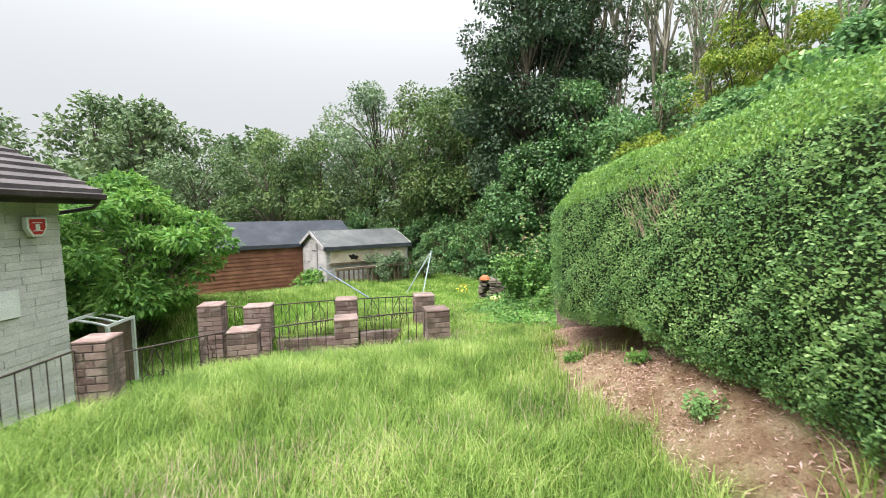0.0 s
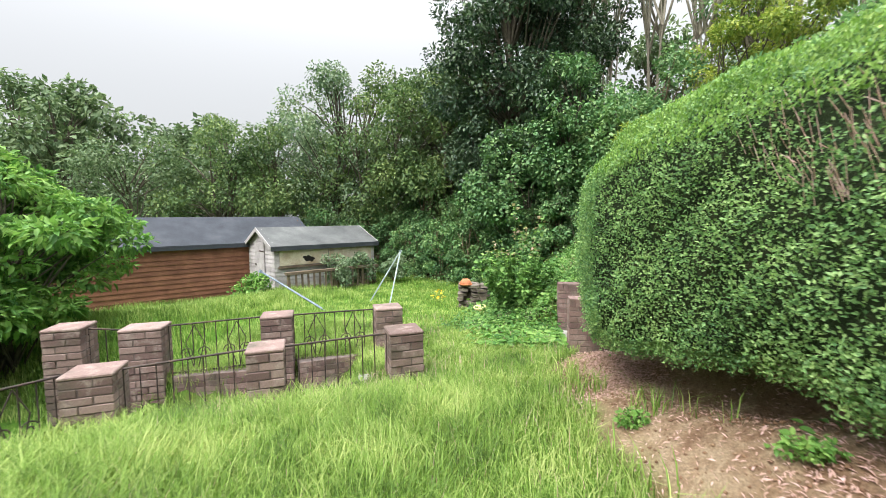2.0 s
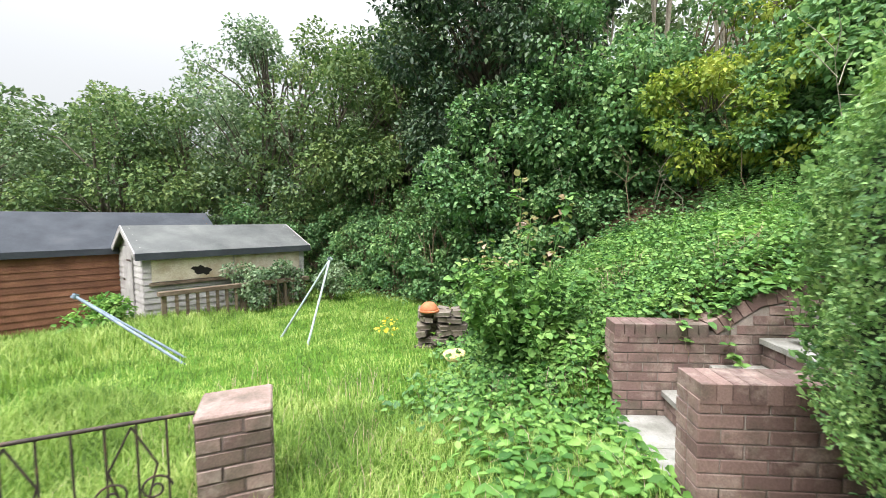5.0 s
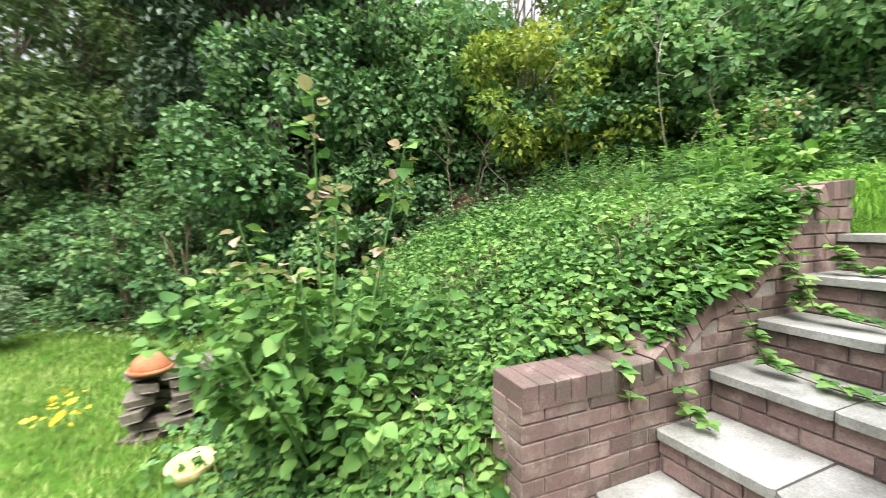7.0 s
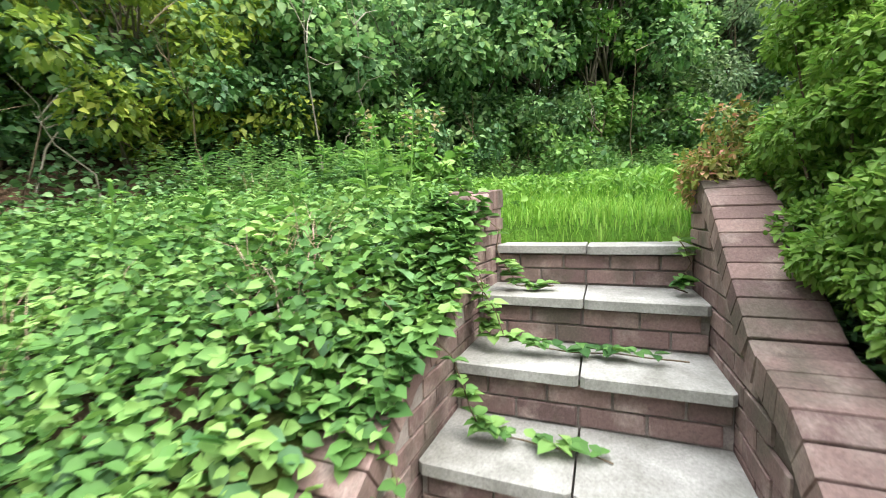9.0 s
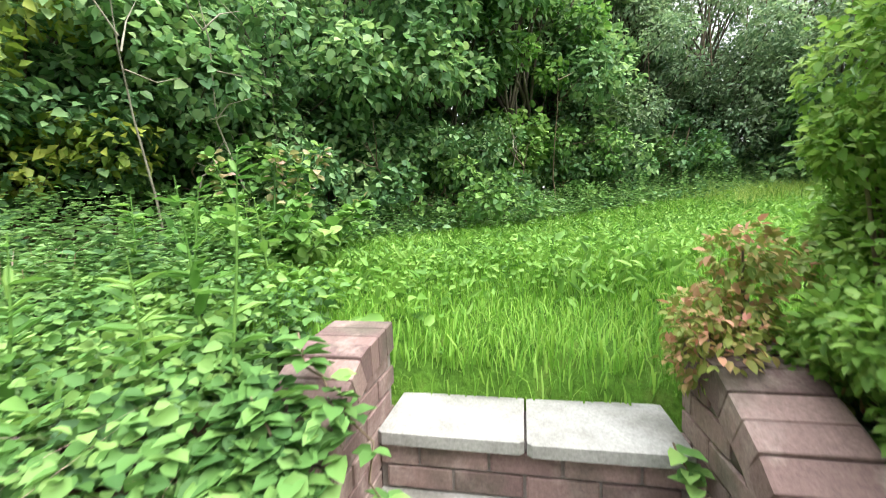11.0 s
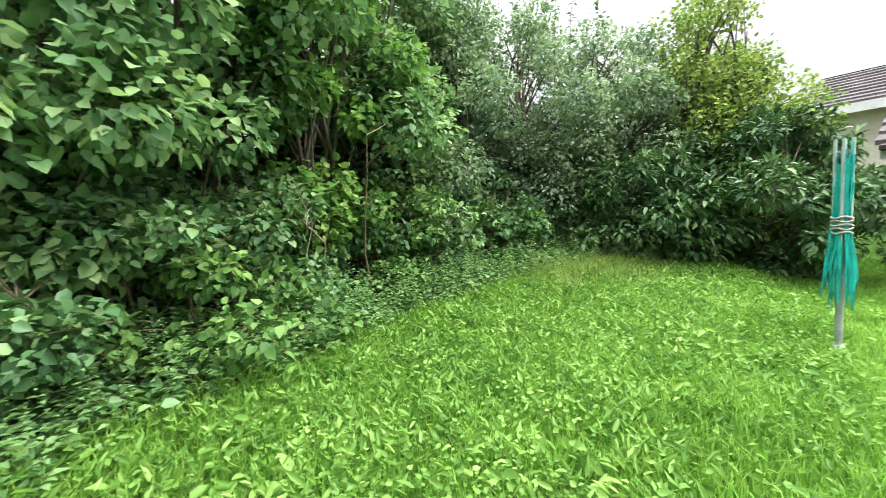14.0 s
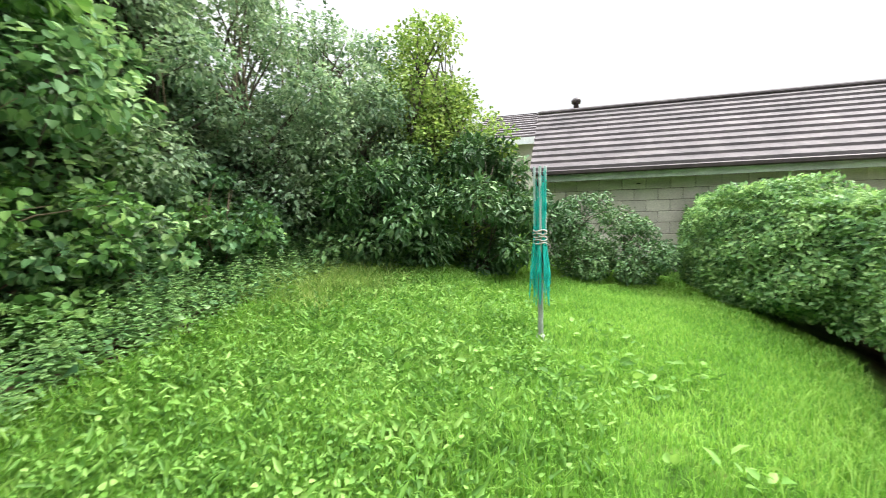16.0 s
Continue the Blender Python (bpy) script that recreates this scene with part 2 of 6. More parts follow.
RED = rough_material("red_plastic", (0.42, 0.03, 0.03), (0.55, 0.05, 0.05), (0.6, 0.07, 0.07), 6.0, 80.0, 0.4, 0.1, vary=0.02)
TERRACOTTA = rough_material("terracotta", (0.42, 0.14, 0.06), (0.56, 0.21, 0.1), (0.62, 0.28, 0.15), 9.0, 80.0, 0.8, 0.3)
YELLOWPOT = rough_material("cream_yellow_glaze", (0.55, 0.44, 0.16), (0.72, 0.62, 0.3), (0.78, 0.72, 0.48), 9.0, 60.0, 0.5, 0.1)
RUBBLE = rough_material("garden_rubble_stone", (0.12, 0.1, 0.08), (0.21, 0.18, 0.15), (0.32, 0.285, 0.24), 6.0, 60.0, 0.9, 0.6, vary=0.3)
TEAL = rough_material("teal_washing_line", (0.01, 0.38, 0.32), (0.02, 0.5, 0.42), (0.05, 0.6, 0.5), 9.0, 80.0, 0.5, 0.1, vary=0.05)
GREENTUBE = rough_material("pale_green_tube", (0.36, 0.46, 0.43), (0.46, 0.56, 0.53), (0.55, 0.63, 0.6), 9.0, 80.0, 0.45, 0.1, vary=0.04)
POLE = rough_material("dull_grey_metal", (0.3, 0.31, 0.31), (0.42, 0.43, 0.43), (0.5, 0.51, 0.5), 9.0, 80.0, 0.5, 0.1, metal=0.4, vary=0.04)
ROPE = rough_material("old_grey_rope", (0.34, 0.32, 0.28), (0.46, 0.43, 0.38), (0.55, 0.52, 0.47), 20.0, 120.0, 0.95, 0.5)
BLACKHOLE = rough_material("dark_hollow", (0.008, 0.007, 0.006), (0.014, 0.012, 0.01), None, 6.0, 40.0, 0.95, 0.2)


def ground_material():
    m, n, l, p = shader("garden_ground")
    v = coords(n, l)
    big, mid_, small = noise_node(n, l, v, 0.7, 5.0), noise_node(n, l, v, 5.0, 6.0, 0.65), noise_node(n, l, v, 60.0, 5.0, 0.7)
    turf = ramp(n, [(0.3, (0.05, 0.12, 0.015)), (0.55, (0.1, 0.22, 0.025)), (0.75, (0.17, 0.25, 0.05))])
    l.new(mid_.outputs[0], turf.inputs[0])
    soil = ramp(n, [(0.28, (0.15, 0.088, 0.054)), (0.42, (0.25, 0.16, 0.1)), (0.56, (0.33, 0.24, 0.155)), (0.72, (0.42, 0.33, 0.225))])
    l.new(mid_.outputs[0], soil.inputs[0])
    litter = ramp(n, [(0.32, (0.025, 0.024, 0.012)), (0.5, (0.085, 0.058, 0.036)), (0.72, (0.19, 0.115, 0.072))])
    l.new(mid_.outputs[0], litter.inputs[0])
    a = n.new("ShaderNodeAttribute")
    a.attribute_name = "cover"
    s = n.new("ShaderNodeSeparateColor")
    l.new(a.outputs["Color"], s.inputs[0])
    col = mix(n, l, turf.outputs[0], soil.outputs[0], s.outputs[0])
    col = mix(n, l, col, litter.outputs[0], s.outputs[1])
    grain = ramp(n, [(0.3, (0.55, 0.55, 0.55)), (0.7, (1.3, 1.3, 1.3))])
    l.new(small.outputs[0], grain.inputs[0])
    l.new(mix(n, l, col, grain.outputs[0], 0.9, "MULTIPLY"), p.inputs["Base Color"])
    p.inputs["Roughness"].default_value, p.inputs["Specular IOR Level"].default_value = 0.95, 0.15
    l.new(bump(n, l, small.outputs[0], 0.9, 0.03), p.inputs["Normal"])
    return m


GROUND = ground_material()
rng = np.random.default_rng(7)


# ---- making things ----
def link_mesh(name, mesh, material, parent=None, label=""):
    ob = new(name, mesh)
    if material:
        mesh.materials.append(material)
    if parent:
        ob.parent = parent
    if label:
        ob["label"] = label
    return ob


def part(name, bm, material, parent=None, label="", smooth=False):
    mesh = bpy.data.meshes.new(name)
    bm.to_mesh(mesh)
    bm.free()
    if smooth:
        mesh.shade_smooth()
    return link_mesh(name, mesh, material, parent, label)


def part_np(name, V, F, material, parent=None, label="", smooth=False):
    """A mesh from vertex rows and a list of face arrays (rows of equal length)."""
    mesh = bpy.data.meshes.new(name)
    V = np.asarray(V, dtype=np.float32)
    mesh.vertices.add(len(V))
    mesh.vertices.foreach_set("co", V.ravel())
    F = [np.asarray(f, dtype=np.int32) for f in F if len(f)]
    idx = np.concatenate([f.ravel() for f in F])
    sizes = np.concatenate([np.full(len(f), f.shape[1], dtype=np.int32) for f in F])
    mesh.loops.add(len(idx))
    mesh.loops.foreach_set("vertex_index", idx)
    mesh.polygons.add(len(sizes))
    mesh.polygons.foreach_set("loop_start", np.concatenate([[0], np.cumsum(sizes)[:-1]]).astype(np.int32))
    mesh.update(calc_edges=True)
    if smooth:
        mesh.shade_smooth()
    return link_mesh(name, mesh, material, parent, label)


def thing(name, label, category, group="", kind="", at_=(0, 0, 0), turn=0.0):
    ob = new(name)
    ob.matrix_basis = pose(*at_, 0, 0, turn)
    return tagged(ob, label, category, group, kind)


def box(bm, x0, y0, z0, x1, y1, z1, m=None, bevel=0.0):
    made = bmesh.ops.create_cube(bm, size=1.0)["verts"]
    bmesh.ops.scale(bm, verts=made, vec=(x1 - x0, y1 - y0, z1 - z0))
    bmesh.ops.translate(bm, verts=made, vec=((x0 + x1) / 2, (y0 + y1) / 2, (z0 + z1) / 2))
    if bevel:
        edges = list({e for v in made for e in v.link_edges})
        made = list({v for f in bmesh.ops.bevel(bm, geom=edges, offset=bevel, segments=1, affect="EDGES")["faces"] for v in f.verts} | {v for v in made if v.is_valid})
    if m is not None:
        bmesh.ops.transform(bm, matrix=m, verts=made)
    return made


def box_part(name, dims, material, parent, label="", bevel=0.0, m=None):
    bm = bmesh.new()
    box(bm, *dims, m=m, bevel=bevel)
    return part(name, bm, material, parent, label)


def tube(points, radii, sides=6, base=0):
    """A tapered tube along points: vertex rows and quads."""
    P = np.asarray(points, dtype=float)
    R = np.broadcast_to(np.asarray(radii, dtype=float), (len(P),))
    T = np.gradient(P, axis=0)
    T /= np.linalg.norm(T, axis=1)[:, None] + 1e-9
    ref = np.array([0.31, 0.17, 0.94]) if abs(T[0][2]) < 0.9 else np.array([0.94, 0.31, 0.17])
    A = np.cross(T, ref)
    A /= np.linalg.norm(A, axis=1)[:, None] + 1e-9
    B = np.cross(T, A)
    ang = np.arange(sides) * 2 * math.pi / sides
    V = P[:, None] + R[:, None, None] * (np.cos(ang)[None, :, None] * A[:, None] + np.sin(ang)[None, :, None] * B[:, None])
    i, j = np.meshgrid(np.arange(len(P) - 1), np.arange(sides), indexing="ij")
    k = (j + 1) % sides
    Q = np.stack([i * sides + j, i * sides + k, (i + 1) * sides + k, (i + 1) * sides + j], -1).reshape(-1, 4) + base
    return V.reshape(-1, 3), Q


def tubes(name, runs, material, parent=None, label="", sides=6):
    Vs, Qs, base = [], [], 0
    for pts, rad in runs:
        V, Q = tube(pts, rad, sides, base)
        Vs.append(V)
        Qs.append(Q)
        base += len(V)
    return part_np(name, np.concatenate(Vs), [np.concatenate(Qs)], material, parent, label, True)


def unit(a):
    return a / (np.linalg.norm(a, axis=-1, keepdims=True) + 1e-9)


def leaves(P, D, N, L, W, broad=False, fold=0.18, droop=0.15):
    """One small folded leaf at each point P, tip along D, face along N."""
    n = len(P)
    D = unit(D)
    S = unit(np.cross(D, N))
    N = np.cross(S, D)
    L, W = np.broadcast_to(L, (n,))[:, None], np.broadcast_to(W, (n,))[:, None]
    tip = P + D * L - N * L * droop
    if not broad:
        mid_ = P + D * L * 0.45 + N * W * fold
        V = np.stack([P, mid_ - S * W / 2, tip, mid_ + S * W / 2], 1).reshape(-1, 3)
        b = np.arange(n)[:, None] * 4
        return V, [np.concatenate([b + [[0, 1, 2]], b + [[0, 2, 3]]])]
    if broad == "round":
        rim = [(0.0, 0.0, 0.0), (0.1, -0.3, 0.05), (0.35, -0.5, 0.14), (0.65, -0.45, 0.12), (0.88, -0.2, 0.0), (1.0, 0.0, -0.1), (0.88, 0.2, 0.0), (0.65, 0.45, 0.12), (0.35, 0.5, 0.14), (0.1, 0.3, 0.05)]
        V = np.stack([P + D * L * u + S * W * v + N * W * (q + droop * 0.6 - u * u * droop) for u, v, q in rim], 1).reshape(-1, 3)
        b = np.arange(n)[:, None] * 10
        return V, [np.concatenate([b + [[0, 1, 2, 3, 4, 5]], b + [[0, 5, 6, 7, 8, 9]]])]
    a, c = P + D * L * 0.22 + N * W * fold * 0.8, P + D * L * 0.62 + N * W * fold * 0.6
    V = np.stack([P, a - S * W * 0.46, c - S * W * 0.42, tip, c + S * W * 0.42, a + S * W * 0.46], 1).reshape(-1, 3)
    b = np.arange(n)[:, None] * 6
    return V, [np.concatenate([b + [[0, 1, 2, 3]], b + [[0, 3, 4, 5]]])]


def ball(n):
    return unit(rng.normal(size=(n, 3)))


def smooth01(a, b, x):
    t = np.clip((x - a) / (b - a), 0, 1)
    return t * t * (3 - 2 * t)


def wavy(x, y, s, seed=0.0):
    """A cheap smooth unevenness, -1 to 1."""
    return (np.sin(x * s * 1.3 + seed) * np.cos(y * s * 1.1 - seed * 2) + np.sin((x + y) * s * 0.7 + 1.7 * seed) * 0.6 + np.cos((x - 1.6 * y) * s * 1.9 + seed) * 0.4) / 2.0


# ---- the lie of the land ----
STEP_X = [0.58, 0.925, 1.27, 1.62, 1.967, 2.315]
STEP_Z = [-0.285, -0.08, 0.13, 0.335, 0.54, 0.745]
WALL_L, WALL_R = 8.24, 7.29


def hedge_foot(y):
    return np.interp(y, [-6, 0, 2.5, 4.0, 5.3, 6.0, 6.9, 7.3], [1.75, 1.62, 1.38, 0.92, 0.34, 0.42, 0.6, 0.65])


def wood_line(x):
    """How far off the trees begin: y of the edge of the wood at x."""
    return np.interp(x, [-30, -14, -9, -5, -2, 0.2, 1.4, 2.3, 3.1, 3.9, 4.5, 5.4, 6.2, 7.0, 7.8, 8.4, 8.8, 9.3], [12.0, 15.5, 16.6, 16.6, 14.6, 13.0, 12.5, 11.8, 11.1, 10.4, 9.9, 9.3, 8.5, 7.6, 6.6, 5.2, 3.5, 1.5])


def lawn_edge(x):
    return np.interp(x, [2.0, 3.8, 5.2, 5.8, 6.9, 7.3, 7.7, 8.0, 8.4, 9.0], [9.5, 9.3, 8.7, 7.9, 6.4, 5.5, 4.4, 3.4, 2.2, 0.5])


def trench(x, y):
    """The sunken path between the two fences: how far inside it a place lies, and how far along."""
    u = (x + 1.6) * math.cos(radians(28)) + (y - 6.0) * math.sin(radians(28))
    v = -(x + 1.6) * math.sin(radians(28)) + (y - 6.0) * math.cos(radians(28))
    return smooth01(-0.3, -0.7, u) * smooth01(-4.4, -4.1, u) * smooth01(-0.08, 0.14, v) * smooth01(1.2, 1.04, v), u


def land(x, y):
    x, y = np.asarray(x, dtype=float), np.asarray(y, dtype=float)
    low = np.interp(y, [-30, -6, 0, 3, 6, 8, 10, 13, 20], [0.6, 0.35, 0.1, -0.19, -0.4, -0.53, -0.64, -0.8, -0.8])
    low = low - 0.07 * np.clip(-x - 0.5, 0, 4) * smooth01(8.5, 5.5, y)
    low = low - 0.9 * smooth01(-4.55, -5.6, x) * smooth01(8.6, 6.8, y)
    low = low - 0.4 * smooth01(-6.6, -9.2, x) * smooth01(8.0, 9.5, y)
    foot = hedge_foot(y)
    low = low + np.interp(y, [3.3, 3.9, 4.4, 5.2, 6.0], [0.62, 0.55, 0.34, 0.18, 0.2]) * smooth01(foot - 0.95, foot + 0.2, x) * smooth01(7.3, 6.3, y)
    upper = 0.75 + 0.27 * np.clip(x - 2.35, -0.4, 1.2) + 0.06 * np.clip(x - 3.55, 0, 8) + 0.1 * np.clip(x - 6.0, 0, 2.5) + 0.02 * (7 - y) * smooth01(3, 6, x)
    up_mask = smooth01(foot + 0.3, foot + 1.25, x)
    lawn = low + (upper - low) * up_mask
    bank = low + np.interp(x, [-1.2, -0.2, 0.3, 0.9, 1.3, 2.0, 2.5, 4, 8], [0.0, 0.14, 0.56, 0.93, 1.13, 1.35, 1.43, 1.66, 1.9]) + 0.1 * np.clip(y - 8.7, 0, 5) * smooth01(-1.0, 2.5, x)
    b = smooth01(8.15, 8.5, y)
    z = lawn + (bank - lawn) * b * (1 - smooth01(2.3, 3.4, x)) + (np.maximum(lawn, 0.95 + 0.06 * (y - 7.6)) - lawn) * smooth01(7.6, 9.2, y) * smooth01(2.3, 3.4, x)
    stair = np.interp(x, [0.2, 0.58, 2.315, 2.6], [-0.75, -0.75, 0.2, 0.35])
    s = smooth01(WALL_R - 0.1, WALL_R - 0.02, y) * smooth01(WALL_L + 0.1, WALL_L + 0.02, y) * smooth01(0.3, 0.42, x) * smooth01(2.64, 2.5, x)
    z = z + (stair - z) * s
    tr, u = trench(x, y)
    z = z + (np.interp(u, [-3.8, -0.6], [-1.25, -0.98]) - z) * tr
    wood = smooth01(0.0, 7.0, y - wood_line(x) + 0.6) * smooth01(-9.0, -1.0, x) * smooth01(9.0, 4.0, x)
    z = z + 2.6 * wood + 0.5 * smooth01(9.5, 16, x)
    return z + 0.035 * wavy(x, y, 1.7, 0.6) + 0.012 * wavy(x, y, 6.0, 2.0)


def stretch(a, b, step, far):
    inner = np.arange(a, b + step / 2, step)
    out = [far * k for k in (0.012, 0.03, 0.08, 0.25, 1.0)]
    return np.concatenate([[a - o for o in reversed(out)], inner, [b + o for o in out]])


gx, gy = stretch(-9.0, 11.0, 0.14, 2400.0), stretch(-6.0, 19.0, 0.14, 2400.0)
GX, GY = np.meshgrid(gx, gy, indexing="ij")
GZ = land(GX, GY)
i, j = np.meshgrid(np.arange(len(gx) - 1), np.arange(len(gy) - 1), indexing="ij")
w = len(gy)
ground = part_np("ground", np.stack([GX, GY, GZ], -1).reshape(-1, 3), [np.stack([i * w + j, (i + 1) * w + j, (i + 1) * w + j + 1, i * w + j + 1], -1).reshape(-1, 4)], GROUND, smooth=True)
tagged(ground, "sloping garden ground of turf, bare soil and leaf litter", "ground", kind="structure")


def bare(x, y):
    """How bare the soil is at the foot of the hedge."""
    foot = hedge_foot(y)
    edge = foot - np.interp(y, [3.8, 5.0], [0.6, 0.4]) + 0.2 * wavy(x, y, 2.6, 1.0)
    return smooth01(edge - 0.22, edge + 0.18, x) * smooth01(foot + 1.0, foot + 0.6, x) * smooth01(7.25, 6.7, y) * smooth01(-4, -2, y)


def wooded(x, y):
    return np.maximum(np.maximum(smooth01(-1.0, 0.2, y - wood_line(x)), smooth01(0.0, 0.5, y - lawn_edge(x)) * smooth01(2.2, 2.6, x)), smooth01(8.2, 8.7, y) * smooth01(-1.0, 0.3, x) * smooth01(2.9, 2.2, x))


cover = np.zeros((GX.size, 4), dtype=np.float32)
cover[:, 0], cover[:, 1], cover[:, 3] = bare(GX, GY).ravel(), np.maximum(wooded(GX, GY), trench(GX, GY)[0]).ravel(), 1
attr = ground.data.color_attributes.new("cover", "FLOAT_COLOR", "POINT")
attr.data.foreach_set("color", cover.ravel())


def lz(x, y):
    return float(land(x, y))


# ---- brickwork ----
def unit_brick(name):
    bm = bmesh.new()
    box(bm, -0.5, -0.5, -0.5, 0.5, 0.5, 0.5)
    bmesh.ops.bevel(bm, geom=list(bm.edges), offset=0.035, segments=1, affect="EDGES")
    mesh = bpy.data.meshes.new(name)
    bm.to_mesh(mesh)
    bm.free()
    return mesh


BRICK_MESH, FENCE_MESH, STONE_MESH = unit_brick("brick"), unit_brick("brick"), unit_brick("stone")
BRICK_MESH.materials.append(BRICK)
FENCE_MESH.materials.append(FENCE_BRICK)


def piece(name, mesh, parent, m, dx, dy, dz):
    ob = new(name, mesh)
    ob.parent = parent
    ob.matrix_basis = m @ Matrix.Diagonal((dx, dy, dz, 1))
    return ob


def cap_line(x):
    return np.interp(x, [0.15, 0.88, 1.22, 1.5, 2.02, 2.2, 2.5], [0.225, 0.225, 0.46, 0.52, 0.94, 1.035, 1.06])


def stair_wall(name, y_in, side, x0, x1, label):
    """A garden wall beside the steps: mortar core, brick courses and a brick-on-edge cap that climbs with the steps."""
    wall = thing(name, label, "wall", kind="structure", at_=(x0, y_in, -0.6))
    ya, yb = (y_in + 0.008, y_in + 0.212) if side > 0 else (y_in - 0.212, y_in - 0.008)
    xs = np.linspace(x0 + 0.008, x1 - 0.008, 30)
    tops = cap_line(xs) - 0.1
    V, n = [], len(xs)
    for y in (ya, yb):
        V += [(x - x0, y - y_in, 0.0) for x in xs] + [(x - x0, y - y_in, t + 0.6) for x, t in zip(xs, tops)]
    F = []
    for k in range(n - 1):
        for b in (0, 2 * n):
            F.append((b + k, b + k + 1, b + n + k + 1, b + n + k))
        F.append((n + k, n + k + 1, 3 * n + k + 1, 3 * n + k))
        F.append((k, 2 * n + k, 2 * n + k + 1, k + 1))
    F += [(0, n, 3 * n, 2 * n), (n - 1, 3 * n - 1, 4 * n - 1, 2 * n - 1)]
    part_np("mortar_core", V, [F], MORTAR, wall)
    for c in range(24):
        z = -0.6 + 0.0375 + c * 0.075
        x = x0 + (0.1125 if c % 2 else 0.0)
        if c % 2:
            x = x0 - 0.1125 + 0.1125
            spans = [(x0, x0 + 0.105)] + [(x0 + 0.1125 + k * 0.225, x0 + 0.1125 + k * 0.225 + 0.215) for k in range(14)]
        else:
            spans = [(x0 + k * 0.225, x0 + k * 0.225 + 0.215) for k in range(14)]
        for a, b in spans:
            b = min(b, x1)
            if b - a < 0.05:
                continue
            if z + 0.033 > min(cap_line(a), cap_line(b)) - 0.085:
                if z - 0.033 > max(cap_line(a), cap_line(b)) - 0.12 or min(cap_line(a), cap_line(b)) - 0.095 < z - 0.01:
                    continue
            wob = float(rng.uniform(-0.003, 0.003))
            yc = y_in + side * (0.05 + wob)
            piece("brick", BRICK_MESH, wall, pose((a + b) / 2 - x0, yc - y_in, z + 0.6, 0, 0, float(rng.uniform(-0.6, 0.6))), b - a, 0.102, 0.066)
            if a == x0 or b == x1 or side < 0:
                piece("brick", BRICK_MESH, wall, pose((a + b) / 2 - x0, side * 0.168, z + 0.6), b - a, 0.102, 0.066)
    x = x0 + 0.004
    while x < x1 - 0.03:
        s = math.atan2(float(cap_line(x + 0.075) - cap_line(x)), 0.075)
        xc = x + 0.0375 * math.cos(s)
        zc = float(cap_line(xc)) - 0.05 * math.cos(s)
        piece("cap_brick", BRICK_MESH, wall, pose(xc - x0 + 0.05 * math.sin(s), side * 0.108, zc + 0.6, 0, -math.degrees(s), float(rng.uniform(-1.0, 1.0))), 0.0735, 0.228, 0.104)
        x += 0.0765 * math.cos(s)
    return wall


left_wall = stair_wall("wall_steps_bank", WALL_L, 1, 0.2, 2.49, "pinkish brick wall with a climbing brick-on-edge cap beside overgrown bank")
right_wall = stair_wall("wall_steps_hedge", WALL_R, -1, 0.22, 2.42, "pinkish brick wall with a climbing brick-on-edge cap under the hedge")

steps = thing("garden_steps", "six brick steps with pale concrete slab treads between brick walls", "steps", kind="structure", at_=(0.2, WALL_R, -0.6))
SLAB_MESH = unit_brick("slab")
SLAB_MESH.materials.append(SLAB)
width = WALL_L - WALL_R
for k, (x, z) in enumerate(zip([0.2] + STEP_X, [-0.49] + STEP_Z)):
    x_next = (STEP_X + [2.66])[k]
    for h in range(2):
        w = width / 2
        dx = x_next - x + 0.06
        piece("slab", SLAB_MESH, steps, pose(x - 0.03 + dx / 2 - 0.2 + 0.006 * (h - 0.5), w * (h + 0.5), z + 0.6 - 0.02, float(rng.uniform(-0.5, 0.5)), float(rng.uniform(-0.4, 0.4)), float(rng.uniform(-0.4, 0.4))), dx, w - 0.008, 0.042)
    if k:
        box_part("mortar_core", (x + 0.012 - 0.2, 0.004, -0.05, x_next + 0.05 - 0.2, width - 0.004, z - 0.043 + 0.6), MORTAR, steps)
        for c in range(2):
            off = 0.03 if (c + k) % 2 else 0.14
            ys = [0.004] + [off + q * 0.225 for q in range(6)]
            for a, b in zip(ys, ys[1:]):
                a, b = a + 0.005, min(b, width) - 0.005
                if b - a > 0.03:
                    piece("brick", BRICK_MESH, steps, pose(x + 0.05 - 0.2 + float(rng.uniform(-0.003, 0.003)), (a + b) / 2, z + 0.6 - 0.043 - 0.0395 - c * 0.077), 0.1, b - a, 0.068)
    else:
        box_part("foundation", (0.0, 0.01, -0.1, 0.4, width - 0.01, z + 0.6 - 0.042), MORTAR, steps)


